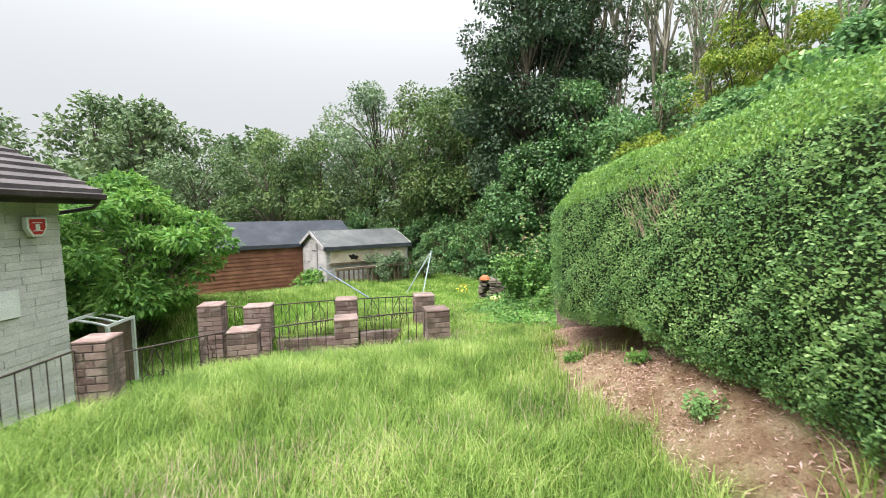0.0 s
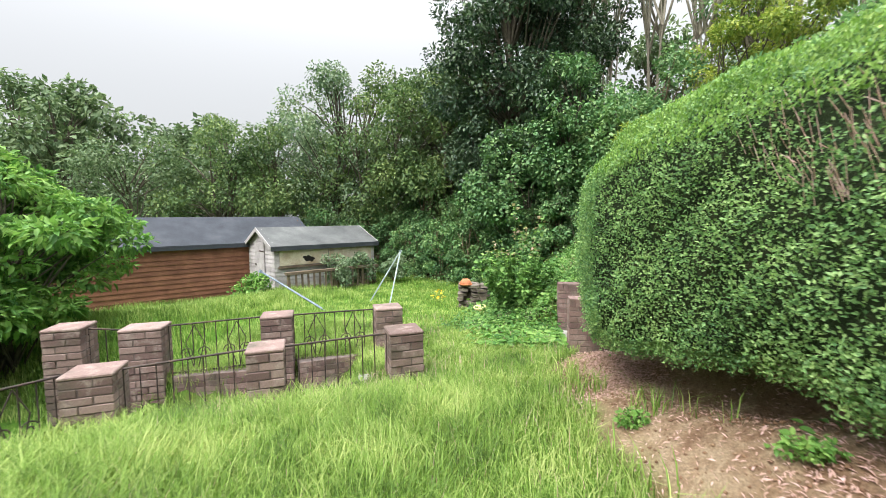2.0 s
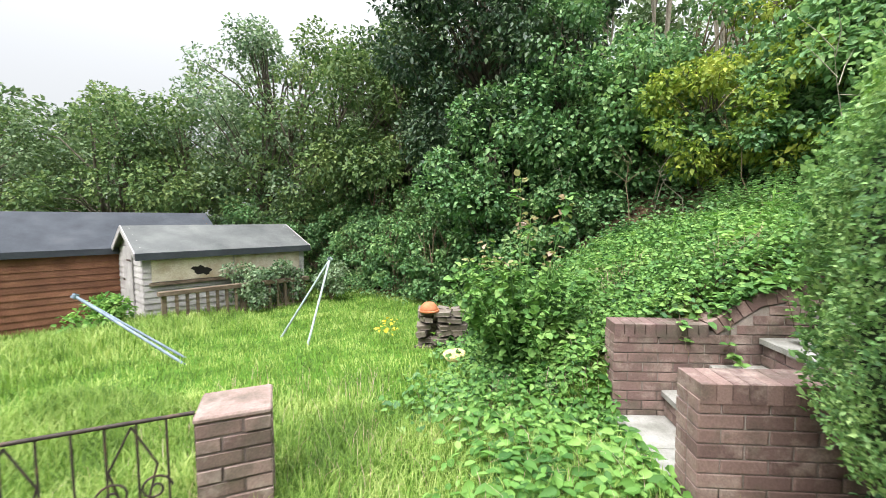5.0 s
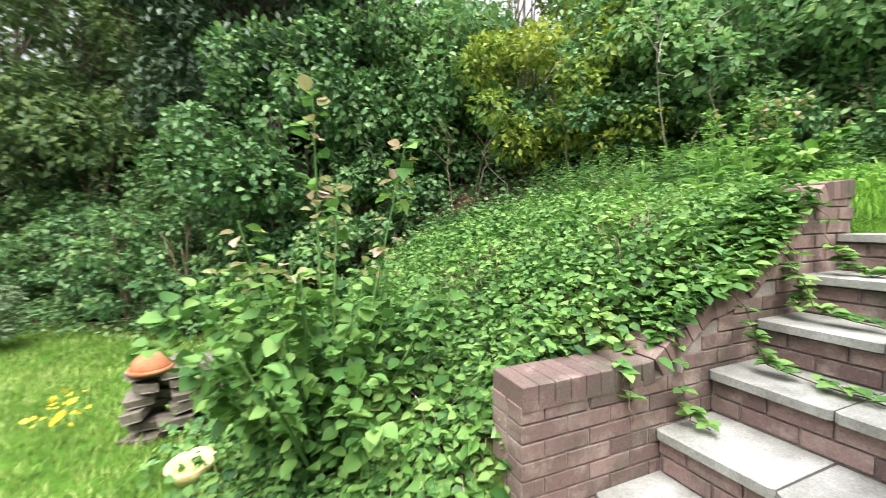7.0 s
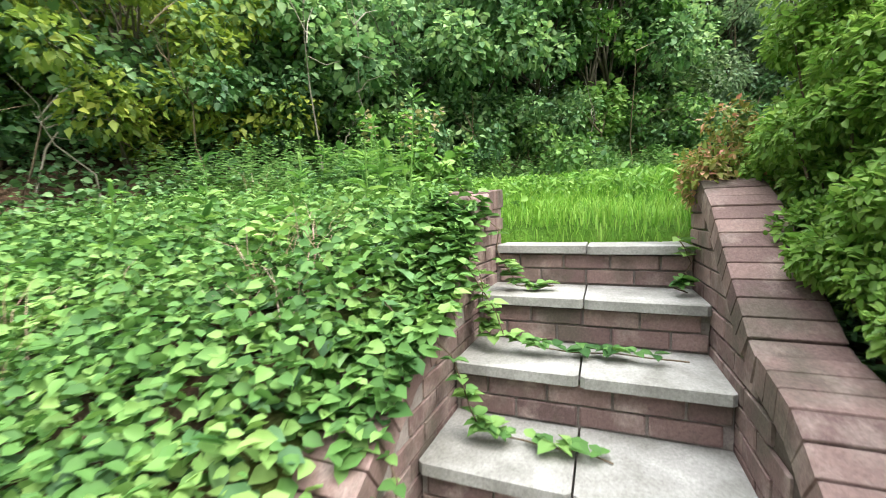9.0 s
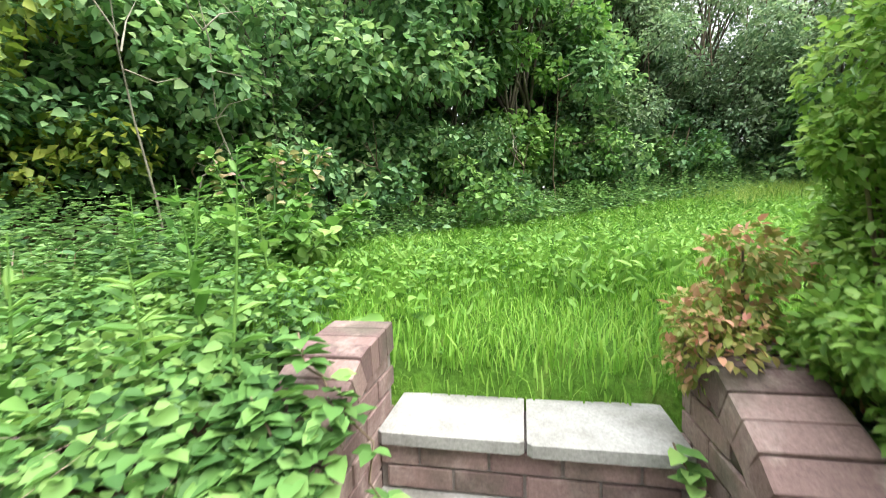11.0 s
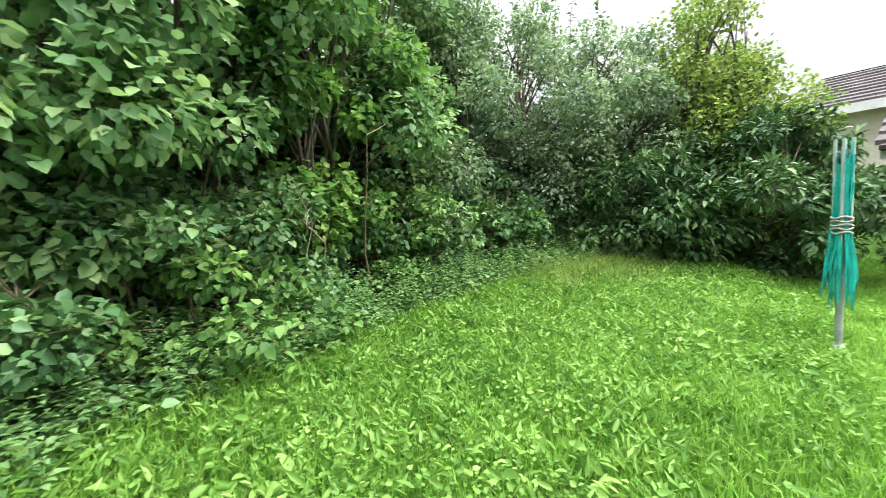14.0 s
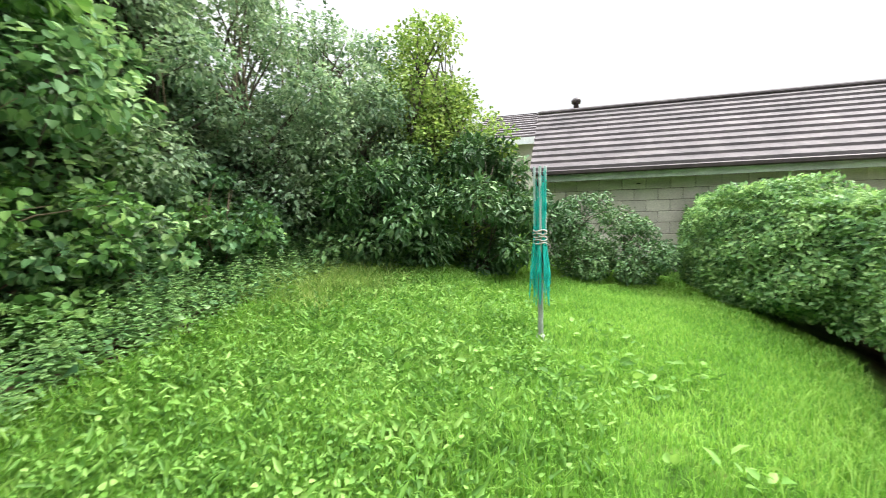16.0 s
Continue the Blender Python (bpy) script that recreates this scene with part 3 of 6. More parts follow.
# ---- brick fences with iron railings ----
def pillar(name, x, y, z0, z1, w, d, turn, label):
    p = thing(name, label, "pillar", "brick fence pillars", at_=(x, y, z0), turn=turn)
    h = z1 - z0 - 0.035
    n = max(int(h / 0.075), 1)
    ch = h / n
    box_part("mortar_core", (-w / 2 + 0.008, -d / 2 + 0.008, 0, w / 2 - 0.008, d / 2 - 0.008, h), FENCE_MORTAR, p)
    for c in range(n):
        cut = w * (0.34 if c % 2 else 0.62)
        for ya in (-d / 2, d / 2 - 0.1):
            for a, b in ((0, cut), (cut, w)):
                piece("brick", FENCE_MESH, p, pose(-w / 2 + (a + b) / 2, ya + 0.05 + float(rng.uniform(-0.007, 0.004)), (c + 0.5) * ch, 0, 0, float(rng.uniform(-1.2, 1.2))), b - a - 0.013, 0.1, ch - 0.013)
        for xa in (-w / 2, w / 2 - 0.1):
            if d - 0.2 > 0.04:
                piece("brick", FENCE_MESH, p, pose(xa + 0.05, 0, (c + 0.5) * ch), 0.1, d - 0.21, ch - 0.013)
    box_part("cap", (-w / 2 - 0.002, -d / 2 - 0.002, h + 0.001, w / 2 + 0.002, d / 2 + 0.002, h + 0.036), FENCE_BRICK, p, "worn flat pink cap", bevel=0.01)
    return p


def railing(x0, y0, x1, y1, top0, top1, drop, gap=0.115, scrolls=False, label="rusty dark iron railing panel between brick pillars"):
    r = thing("iron_railing", label, "railing", "iron railings", at_=(x0, y0, top0))
    length = math.hypot(x1 - x0, y1 - y0)
    ux, uy = (x1 - x0) / length, (y1 - y0) / length
    n = max(int(length / gap), 2)

    def at_(s, dz):
        return (ux * s, uy * s, (top1 - top0) * s / length + dz)
    tubes("top_rail", [([at_(0, 0), at_(length / 2, 0.002), at_(length, 0)], 0.0105)], IRON, r)
    tubes("bottom_rail", [([at_(0, -drop), at_(length / 2, -drop), at_(length, -drop)], 0.012)], IRON, r)
    for k in range(n + 1):
        s = length * k / n
        tubes("bar", [([at_(s, -0.005), at_(s, -drop / 2), at_(s, -drop)], 0.006)], IRON, r, sides=5)
    if scrolls:
        for c in (0.27, 0.73):
            runs = []
            for q in (-1, 1):
                pts = []
                for k in range(22):
                    a = k * 0.42
                    rad = 0.075 * (1 - k / 26)
                    s = length * c + q * (0.085 + rad * math.cos(a))
                    pts.append(at_(s, -drop * 0.62 + rad * math.sin(a)))
                runs.append((pts, 0.006))
                runs.append(([at_(length * c, -0.02), at_(length * c + q * 0.1, -drop * 0.4), at_(length * c + q * 0.02, -drop * 0.95)], 0.006))
            tubes("scroll", runs, IRON, r, sides=5)
    return r


def low_wall(x0, y0, x1, y1, z0, z1, thick, label):
    length, turn = math.hypot(x1 - x0, y1 - y0), math.degrees(math.atan2(y1 - y0, x1 - x0))
    wl_ = thing("low_wall", label, "wall", "low fence walls", at_=(x0, y0, z0), turn=turn)
    h = z1 - z0
    box_part("mortar_core", (0, -thick / 2 + 0.008, 0, length, thick / 2 - 0.008, h - 0.002), FENCE_MORTAR, wl_)
    n = max(round(h / 0.075), 1)
    for c in range(n):
        k, s = 0, (0.0 if c % 2 else -0.11)
        while s < length:
            a, b = max(s, 0) + 0.004, min(s + 0.225, length) - 0.004
            if b - a > 0.02:
                for ya in (-thick / 2 + 0.05, thick / 2 - 0.05):
                    piece("brick", FENCE_MESH, wl_, pose((a + b) / 2, ya, (c + 0.5) * h / n), b - a, 0.1, h / n - 0.009)
            s += 0.225
    return wl_


FT, BT = 29.0, 27.0
plab = "weathered pink brick fence pillar with a flat worn cap"
pillar("brick_pillar", -1.62, 5.99, -0.75, 0.08, 0.36, 0.34, FT, plab + ", at the lawn end")
pillar("brick_pillar", -2.83, 5.38, -0.75, 0.03, 0.34, 0.34, FT, plab)
pillar("brick_pillar", -4.07, 4.75, -0.9, -0.04, 0.39, 0.34, FT, plab + ", wider than its neighbours")
pillar("brick_pillar", -2.16, 7.12, -1.0, 0.06, 0.36, 0.34, BT, plab)
pillar("brick_pillar", -3.36, 6.42, -1.1, 0.08, 0.37, 0.34, BT, plab)
pillar("brick_pillar", -4.68, 5.84, -1.2, 0.03, 0.43, 0.34, BT, plab)
pillar("brick_pillar", -5.3, 5.5, -1.3, 0.1, 0.36, 0.36, BT, "tall narrow brick pillar beside the sunken path")
pillar("brick_pillar", -4.33, 3.04, -0.9, 0.33, 0.3, 0.3, 25.0, "brick pillar with a stone cap beside the house")
railing(-2.68, 5.46, -1.78, 5.9, 0.0, 0.04, 0.48)
railing(-3.89, 4.85, -2.98, 5.31, -0.07, 0.0, 0.48)
railing(-3.19, 6.5, -2.33, 7.02, 0.05, 0.03, 0.58, scrolls=True)
railing(-4.47, 5.94, -3.54, 6.34, 0.01, 0.05, 0.58, scrolls=True)
railing(-5.13, 5.56, -4.89, 5.74, 0.05, 0.0, 0.5)
railing(-4.33, 3.2, -4.24, 4.68, 0.1, -0.07, 0.6, scrolls=True, label="rusty scrolled iron railing rising along the lawn edge")
railing(-4.3, -0.4, -4.36, 2.84, 0.0, 0.25, 0.72, scrolls=True, label="rusty scrolled iron railing above a concrete coping")
low_wall(-3.16, 6.5, -2.33, 7.02, -1.1, -0.53, 0.24, "low pink brick wall under the railing")
low_wall(-4.41, 5.96, -3.53, 6.34, -1.15, -0.57, 0.24, "low pink brick wall under the railing")
low_wall(-4.28, -0.6, -4.36, 2.86, -1.2, -0.54, 0.24, "low brick wall along the lawn edge")
cp = thing("wall_coping", "worn concrete coping on the low wall", "coping", kind="structure", at_=(-4.28, -0.6, -0.537), turn=91.3)
box_part("slab", (0, -0.15, 0, 3.44, 0.15, 0.05), COPING, cp, bevel=0.012)
stp = thing("stone_step", "pale concrete slab step between the fences", "step", at_=(-1.98, 6.05, -0.56), turn=FT)
box_part("tread", (-0.16, -0.12, -0.55, 0.16, 0.12, 0.06), SLAB, stp, bevel=0.008)


# ---- sheds ----
def shed(name, corner, turn, length, depth, eave, ridge, label, board_mat, roof_mat, floor, board=0.12):
    """Long side along local x from the corner, gable ends across local y."""
    s = thing(name, label, "shed", at_=(*corner, floor), turn=turn)
    n = int(eave / board)
    bh = eave / n
    box_part("body", (0.02, 0.02, 0, length - 0.02, depth - 0.02, eave), OLDWOOD, s)
    for x in (0.01, length - 0.01):
        bm = bmesh.new()
        bm.faces.new([bm.verts.new(v) for v in ((x, 0.0, eave - 0.03), (x, depth, eave - 0.03), (x, depth / 2, ridge - 0.03))])
        part("gable", bm, board_mat, s)

    def boards(m, run, count, tri=None):
        mesh = bpy.data.meshes.new("board")
        bm = bmesh.new()
        q = [bm.verts.new(v) for v in ((0, 0, 0), (1, 0, 0), (1, 0.004, 1), (0, 0.004, 1), (0, -0.022, 0), (1, -0.022, 0), (1, -0.004, 1), (0, -0.004, 1))]
        for f in ((4, 5, 6, 7), (0, 3, 2, 1), (0, 1, 5, 4), (3, 7, 6, 2), (0, 4, 7, 3), (1, 2, 6, 5)):
            bm.faces.new([q[k] for k in f])
        bm.to_mesh(mesh)
        bm.free()
        mesh.materials.append(board_mat)
        for c in range(count):
            a, b = 0.0, run
            if tri and c >= n:
                cut = (c - n + 0.5) * bh / (ridge - eave) * run / 2
                a, b = cut, run - cut
                if b - a < 0.15:
                    continue
            ob = new("board", mesh)
            ob.parent = s
            ob.matrix_basis = m @ Matrix.Translation((a, 0, c * bh)) @ Matrix.Diagonal((b - a, 1, bh * 1.02, 1))
    boards(pose(0, 0, 0), length, n)
    boards(pose(0, depth, 0, 0, 0, -90), depth, n + int((ridge - eave) / bh), True)
    boards(pose(length, 0, 0, 0, 0, 90), depth, n + int((ridge - eave) / bh), True)
    for side in (0, 1):
        bm = bmesh.new()
        y0, y1 = (-0.1, depth / 2) if side == 0 else (depth + 0.1, depth / 2)
        z0, z1 = eave - 0.1 * (ridge - eave) / (depth / 2), ridge
        v = [bm.verts.new(p) for p in ((-0.12, y0, z0), (length + 0.12, y0, z0), (length + 0.12, y1, z1), (-0.12, y1, z1), (-0.12, y0, z0 + 0.05), (length + 0.12, y0, z0 + 0.05), (length + 0.12, y1, z1 + 0.05), (-0.12, y1, z1 + 0.05))]
        for f in ((0, 3, 2, 1), (4, 5, 6, 7), (0, 1, 5, 4), (1, 2, 6, 5), (2, 3, 7, 6), (3, 0, 4, 7)):
            bm.faces.new([v[k] for k in f])
        part("roof_slope", bm, roof_mat, s)
    box_part("roof_edge", (-0.125, -0.125, z0 - 0.075, length + 0.125, -0.102, z0 + 0.055), FELT, s)
    for x in (-0.14, length + 0.118):
        bm = bmesh.new()
        for ya, yb in ((-0.1, depth / 2), (depth + 0.1, depth / 2)):
            v = [bm.verts.new(p) for p in ((x, ya, z0 - 0.06), (x + 0.022, ya, z0 - 0.06), (x + 0.022, yb, ridge - 0.06), (x, yb, ridge - 0.06), (x, ya, z0 + 0.052), (x + 0.022, ya, z0 + 0.052), (x + 0.022, yb, ridge + 0.052), (x, yb, ridge + 0.052))]
            for f in ((0, 3, 2, 1), (4, 5, 6, 7), (0, 1, 5, 4), (2, 3, 7, 6), (3, 0, 4, 7), (1, 2, 6, 5)):
                bm.faces.new([v[k] for k in f])
        part("barge_board", bm, GREYWOOD if board_mat is GREYWOOD else FELT, s)
    return s


red_shed = shed("red_shed", (-11.6, 9.85), 51.0, 6.6, 2.9, 1.75, 2.52, "red-brown boarded garden shed with a dark felt roof", REDWOOD, FELT, -1.22, 0.13)
grey_shed = shed("grey_shed", (-6.95, 12.0), 51.6, 3.15, 2.25, 1.4, 1.87, "weathered pale grey garden shed with a sagging felt roof", GREYWOOD, FELT2, -0.9, 0.11)
door = box_part("door", (-0.05, 0.72, 0.05, -0.024, 1.5, 1.5), GREYWOOD, grey_shed, "pale grey ledged shed door", bevel=0.004)
for z in (0.32, 1.22):
    box_part("hinge", (-0.062, 0.74, z, -0.052, 1.1, z + 0.035), IRON, door)
box_part("latch", (-0.07, 1.4, 0.8, -0.052, 1.5, 0.84), IRON, door)
for a, b in ((0.12, 1.55), (1.57, 3.02)):
    box_part("boarded_window", (a, -0.05, 0.86, b, -0.026, 1.36), BOARD, grey_shed, "stained cream board over the window", bevel=0.003)
box_part("window_sill", (0.08, -0.075, 0.79, 3.04, -0.026, 0.85), OLDWOOD, grey_shed)
bm = bmesh.new()
pts = [(0.95 + 0.17 * math.cos(a) * (1 + 0.2 * math.sin(5 * a)), -0.054, 1.02 - 0.03 * math.cos(a) + 0.085 * math.sin(a) * (1 + 0.25 * math.cos(7 * a + 1))) for a in np.linspace(0, 2 * math.pi, 22, endpoint=False)]
bm.faces.new([bm.verts.new(p) for p in pts])
part("broken_hole", bm, BLACKHOLE, grey_shed, "ragged dark hole in the board")

# pallet-like timber frame leaning before the shed
rack = thing("timber_rack", "old brown timber rack with upright slats before the shed", "rack", at_=(-6.55, 11.9, -0.92), turn=51.6)
for x in (0.0, 1.35, 2.7):
    box_part("post", (x, -0.06, 0, x + 0.08, 0.0, 0.72), OLDWOOD, rack, bevel=0.005)
box_part("top_board", (-0.05, -0.12, 0.66, 2.85, 0.02, 0.74), OLDWOOD, rack, bevel=0.005)
box_part("rail", (0.0, -0.07, 0.12, 2.8, -0.061, 0.2), OLDWOOD, rack)
for k in range(15):
    x = 0.2 + k * 0.172
    box_part("slat", (x, -0.095, 0.05, x + 0.055, -0.072, 0.66), OLDWOOD, rack, bevel=0.003)

# ---- swing frame ends, each an A of two tubes ----
def a_frame(apex, foot1, foot2, material, label):
    s = thing("swing_frame", label, "swing frame", "old swing frames", at_=(foot1[0], foot1[1], foot1[2] - 0.05))
    o = np.array([foot1[0], foot1[1], foot1[2] - 0.05])
    for f in (foot1, foot2):
        f = np.array(f) - (0, 0, 0.06)
        a = np.array(apex)
        tubes("leg", [([f - o, (f + a) / 2 - o, a - o], 0.017)], material, s, sides=8)
    a = np.array(apex) - o
    d = unit(np.cross(np.array(foot1) - apex, np.array(foot2) - apex))
    tubes("collar", [([a - d * 0.03, a, a + d * 0.03], [0.032, 0.036, 0.032])], material, s, sides=8)
    return s


a_frame((-3.2, 11.4, 0.45), (-3.18, 10.35, lz(-3.18, 10.35)), (-3.85, 10.9, lz(-3.85, 10.9)), STEEL, "pale steel A-shaped swing frame end standing in the grass")
a_frame((-5.75, 9.6, 0.16), (-4.12, 9.4, lz(-4.12, 9.4)), (-4.3, 9.66, lz(-4.3, 9.66)), BLUESTEEL, "blue-grey steel swing frame end leaning low over the grass")

# ---- rubble pile, pots ----
pile = thing("stone_pile", "stacked grey rubble stones half covered by plants", "stone pile", at_=(-1.35, 10.5, -0.72))
STONE_MESH.materials.append(RUBBLE)
for v in STONE_MESH.vertices:
    v.co = Vector((v.co.x * (1 - 0.9 * v.co.y ** 2 * abs(v.co.z)), v.co.y, v.co.z * (1 - 0.5 * abs(v.co.x)))) + Vector(rng.uniform(-0.07, 0.07, 3))
for k in range(6):
    for q in range(3):
        for row in (0.0, 0.2):
            piece("stone", STONE_MESH, pile, pose(q * 0.21 - 0.2 + float(rng.uniform(-0.05, 0.05)), row + float(rng.uniform(-0.05, 0.05)), 0.05 + k * 0.092, float(rng.uniform(-9, 9)), float(rng.uniform(-9, 9)), float(rng.uniform(-25, 25))), float(rng.uniform(0.13, 0.27)), float(rng.uniform(0.15, 0.23)), float(rng.uniform(0.06, 0.1)))


def lathe(profile, sides=20):
    P = np.array(profile)
    ang = np.arange(sides) * 2 * math.pi / sides
    V = np.stack([P[:, 0][:, None] * np.cos(ang), P[:, 0][:, None] * np.sin(ang), np.repeat(P[:, 1][:, None], sides, 1)], -1).reshape(-1, 3)
    i, j = np.meshgrid(np.arange(len(P) - 1), np.arange(sides), indexing="ij")
    k = (j + 1) % sides
    return V, [np.stack([i * sides + j, i * sides + k, (i + 1) * sides + k, (i + 1) * sides + j], -1).reshape(-1, 4)]


pot = thing("terracotta_pot", "upturned terracotta pot on the stone pile", "plant pot", at_=(-1.5, 10.5, -0.19))
part_np("bowl", *lathe([(0.001, 0.13), (0.06, 0.125), (0.1, 0.09), (0.125, 0.045), (0.13, 0.0), (0.11, 0.0), (0.1, 0.03)]), TERRACOTTA, pot, smooth=True)
part_np("rim", *lathe([(0.13, 0.0), (0.14, 0.0), (0.14, 0.028), (0.128, 0.028)]), TERRACOTTA, pot, smooth=True)
ypot = thing("cream_pot", "cream-yellow pot lying half sunk among the ivy", "plant pot", at_=(-1.1, 9.55, lz(-1.1, 9.55) - 0.01))
ypot.matrix_basis = ypot.matrix_basis @ pose(0, 0, 0.07, 6, -4, 0)
part_np("bowl", *lathe([(0.001, 0.03), (0.06, 0.03), (0.1, 0.09), (0.118, 0.1), (0.13, 0.092), (0.085, 0.0), (0.001, 0.0)]), YELLOWPOT, ypot, smooth=True)


# ---- houses ----
def tiled_slope(parent, x0, x1, y0, z0, y1, z1, course=0.32, mat=TILE, name="tile_course"):
    """Courses of roof tiles up a slope, each course a slab with a lip over the one below."""
    run, rise = y1 - y0, z1 - z0
    n = int(math.hypot(run, rise) / course)
    nx = max(int((x1 - x0) / 0.33), 1)
    for c in range(n + 1):
        a, b = c / (n + 1), min((c + 1.12) / (n + 1), 1.02)
        bm = bmesh.new()
        v = [bm.verts.new(p) for p in ((x0, y0 + run * a, z0 + rise * a - 0.005), (x1, y0 + run * a, z0 + rise * a - 0.005), (x1, y0 + run * a, z0 + rise * a + 0.07), (x0, y0 + run * a, z0 + rise * a + 0.07), (x0, y0 + run * b, z0 + rise * b), (x1, y0 + run * b, z0 + rise * b), (x1, y0 + run * b, z0 + rise * b + 0.012), (x0, y0 + run * b, z0 + rise * b + 0.012))]
        for f in ((0, 1, 2, 3), (3, 2, 6, 7), (0, 4, 5, 1), (4, 7, 6, 5), (0, 3, 7, 4), (1, 5, 6, 2)):
            bm.faces.new([v[k] for k in f])
        part(name, bm, mat, parent)


def block_wall(parent, x0, x1, y, z0, z1, mesh, bw, bh, thick=0.1, limit=260):
    """A coursed block face along local x, outside face towards -y."""
    rows, count = int((z1 - z0) / bh), 0
    for r in range(rows):
        z = z1 - (r + 0.5) * bh
        x = x0 - (bw * 0.5 if r % 2 else 0)
        while x < x1:
            w_ = bw * float(rng.uniform(0.75, 1.25))
            a, b = max(x, x0), min(x + w_, x1)
            if b - a > 0.05 and count < limit:
                piece("block", mesh, parent, pose((a + b) / 2, y + thick / 2 + float(rng.uniform(-0.004, 0.004)), z), b - a - 0.01, thick, bh - 0.01)
                count += 1
            x += w_


BLOCK_MESH, CLAD_MESH = unit_brick("block"), unit_brick("block")
BLOCK_MESH.materials.append(BLOCK)
CLAD_MESH.materials.append(GREYSTONE)

bung = thing("bungalow", "pale block bungalow with a brown tiled roof beyond the lawn", "house", at_=(-7.39, -6.85, 1.0), turn=22.4)
# local x runs along the wall towards the near gable; behind the wall y is negative
EAVE = 2.35
box_part("wall", (0.0, -6.0, -0.6, 15.7, -0.012, EAVE - 0.05), MORTAR, bung)
for r in range(12):
    z = EAVE - 0.1 - r * 0.225
    x = 6.0 - (0.22 if r % 2 else 0)
    while x < 15.7:
        a, b = x, min(x + 0.44, 15.7)
        piece("block", BLOCK_MESH, bung, pose((a + b) / 2, -0.05 + float(rng.uniform(-0.004, 0.004)), z), b - a - 0.01, 0.12, 0.215)
        x += 0.44
tiled_slope(bung, -0.2, 15.95, 0.42, EAVE - 0.02, -2.75, EAVE + 1.85, 0.36)
tiled_slope(bung, -0.2, 15.95, -5.9, EAVE - 0.02, -2.75, EAVE + 1.85, 0.5, name="rear_tile_course")
box_part("ridge", (-0.2, -2.87, EAVE + 1.84, 15.95, -2.63, EAVE + 1.93), TILE, bung, bevel=0.03)
box_part("gutter", (-0.25, 0.4, EAVE - 0.12, 15.9, 0.5, EAVE - 0.02), GUTTER, bung, bevel=0.02)
box_part("fascia", (-0.2, 0.33, EAVE - 0.24, 15.9, 0.36, EAVE - 0.06), FASCIA, bung)
box_part("soffit", (-0.2, 0.012, EAVE - 0.2, 15.9, 0.329, EAVE - 0.18), FASCIA, bung)
bm = bmesh.new()
bm.faces.new([bm.verts.new(p) for p in ((15.7, -0.1, EAVE - 0.1), (15.7, -5.5, EAVE - 0.1), (15.7, -2.75, EAVE + 1.78))])
part("gable", bm, BLOCK, bung)
for x, w_ in ((13.8, 0.08), (11.6, 0.2), (11.1, 0.16)):
    box_part("vent_slot", (x, 0.012, EAVE - 0.34, x + w_, 0.018, EAVE - 0.315), GUTTER, bung)
cowl = part_np("roof_cowl", *lathe([(0.07, -0.1), (0.07, 0.12), (0.12, 0.13), (0.13, 0.2), (0.08, 0.27), (0.001, 0.28)], 12), GUTTER, bung, "small dark roof vent cowl")
cowl.location = (14.95, -2.8, EAVE + 1.95)

far_house = thing("neighbour_house", "taller house with a tiled gable roof behind the bungalow", "house", at_=(6.65, -8.29, 0.8), turn=22.4)
box_part("wall", (0, -6, -0.5, 6, 0, 4.6), BLOCK, far_house)
tiled_slope(far_house, -0.2, 6.2, 0.35, 4.5, -3.0, 6.1, 0.4)
tiled_slope(far_house, -0.2, 6.2, -6.35, 4.5, -3.0, 6.1, 0.5, name="rear_tile_course")
box_part("fascia", (-0.2, 0.33, 4.25, 6.2, 0.4, 4.5), WHITE, far_house)
win = box_part("window", (1.0, 0.005, 3.0, 2.2, 0.05, 4.2), WHITE, far_house, "white framed window")
bm = bmesh.new()
bm.faces.new([bm.verts.new(p) for p in ((5.99, 0.0, 4.5), (5.99, -6.0, 4.5), (5.99, -3.0, 6.05))])
part("gable", bm, BLOCK, far_house)

home = thing("stone_house", "house clad in pale grey stone with a brown tiled roof", "house", at_=(-7.6, 4.9, -1.9), turn=-80.0)
# local x runs towards the camera's start, -y local is inside
box_part("wall", (0.0, -5.0, 0, 9.0, -0.012, 3.72), GREYSTONE, home)
HEAVE = 3.85
for r in range(33):
    z = HEAVE - 0.2 - r * 0.115
    x = -0.1 * (r % 3)
    while x < 3.2:
        w_ = float(rng.uniform(0.22, 0.5))
        a, b = max(x, 0.0), x + w_
        if b - a > 0.05:
            piece("stone", CLAD_MESH, home, pose((a + b) / 2, -0.045 + float(rng.uniform(-0.008, 0.008)), z), b - a - 0.003, 0.12, 0.113)
        x += w_
tiled_slope(home, -0.35, 9.3, 0.45, HEAVE - 0.02, -2.5, HEAVE + 1.35, 0.34)
box_part("gutter", (-0.36, 0.43, HEAVE - 0.13, 9.3, 0.53, HEAVE - 0.02), GUTTER, home, bevel=0.02)
box_part("fascia", (-0.3, 0.37, HEAVE - 0.2, 9.3, 0.42, HEAVE - 0.06), GUTTER, home)
box_part("soffit", (-0.3, 0.012, HEAVE - 0.19, 9.3, 0.36, HEAVE - 0.17), GUTTER, home)
tubes("downpipe", [([(-0.3, 0.45, HEAVE - 0.1), (-0.32, 0.3, HEAVE - 0.25), (-0.2, -0.3, HEAVE - 0.35)], 0.035)], GUTTER, home)
box_part("wall_sign", (0.72, 0.02, 2.0, 1.05, 0.05, 2.4), WHITE, home, "plain white wall box")
alarm = thing("alarm_box", "red and white alarm box on the stone wall", "alarm box", at_=(-7.45, 4.45, 1.38), turn=-80.0)
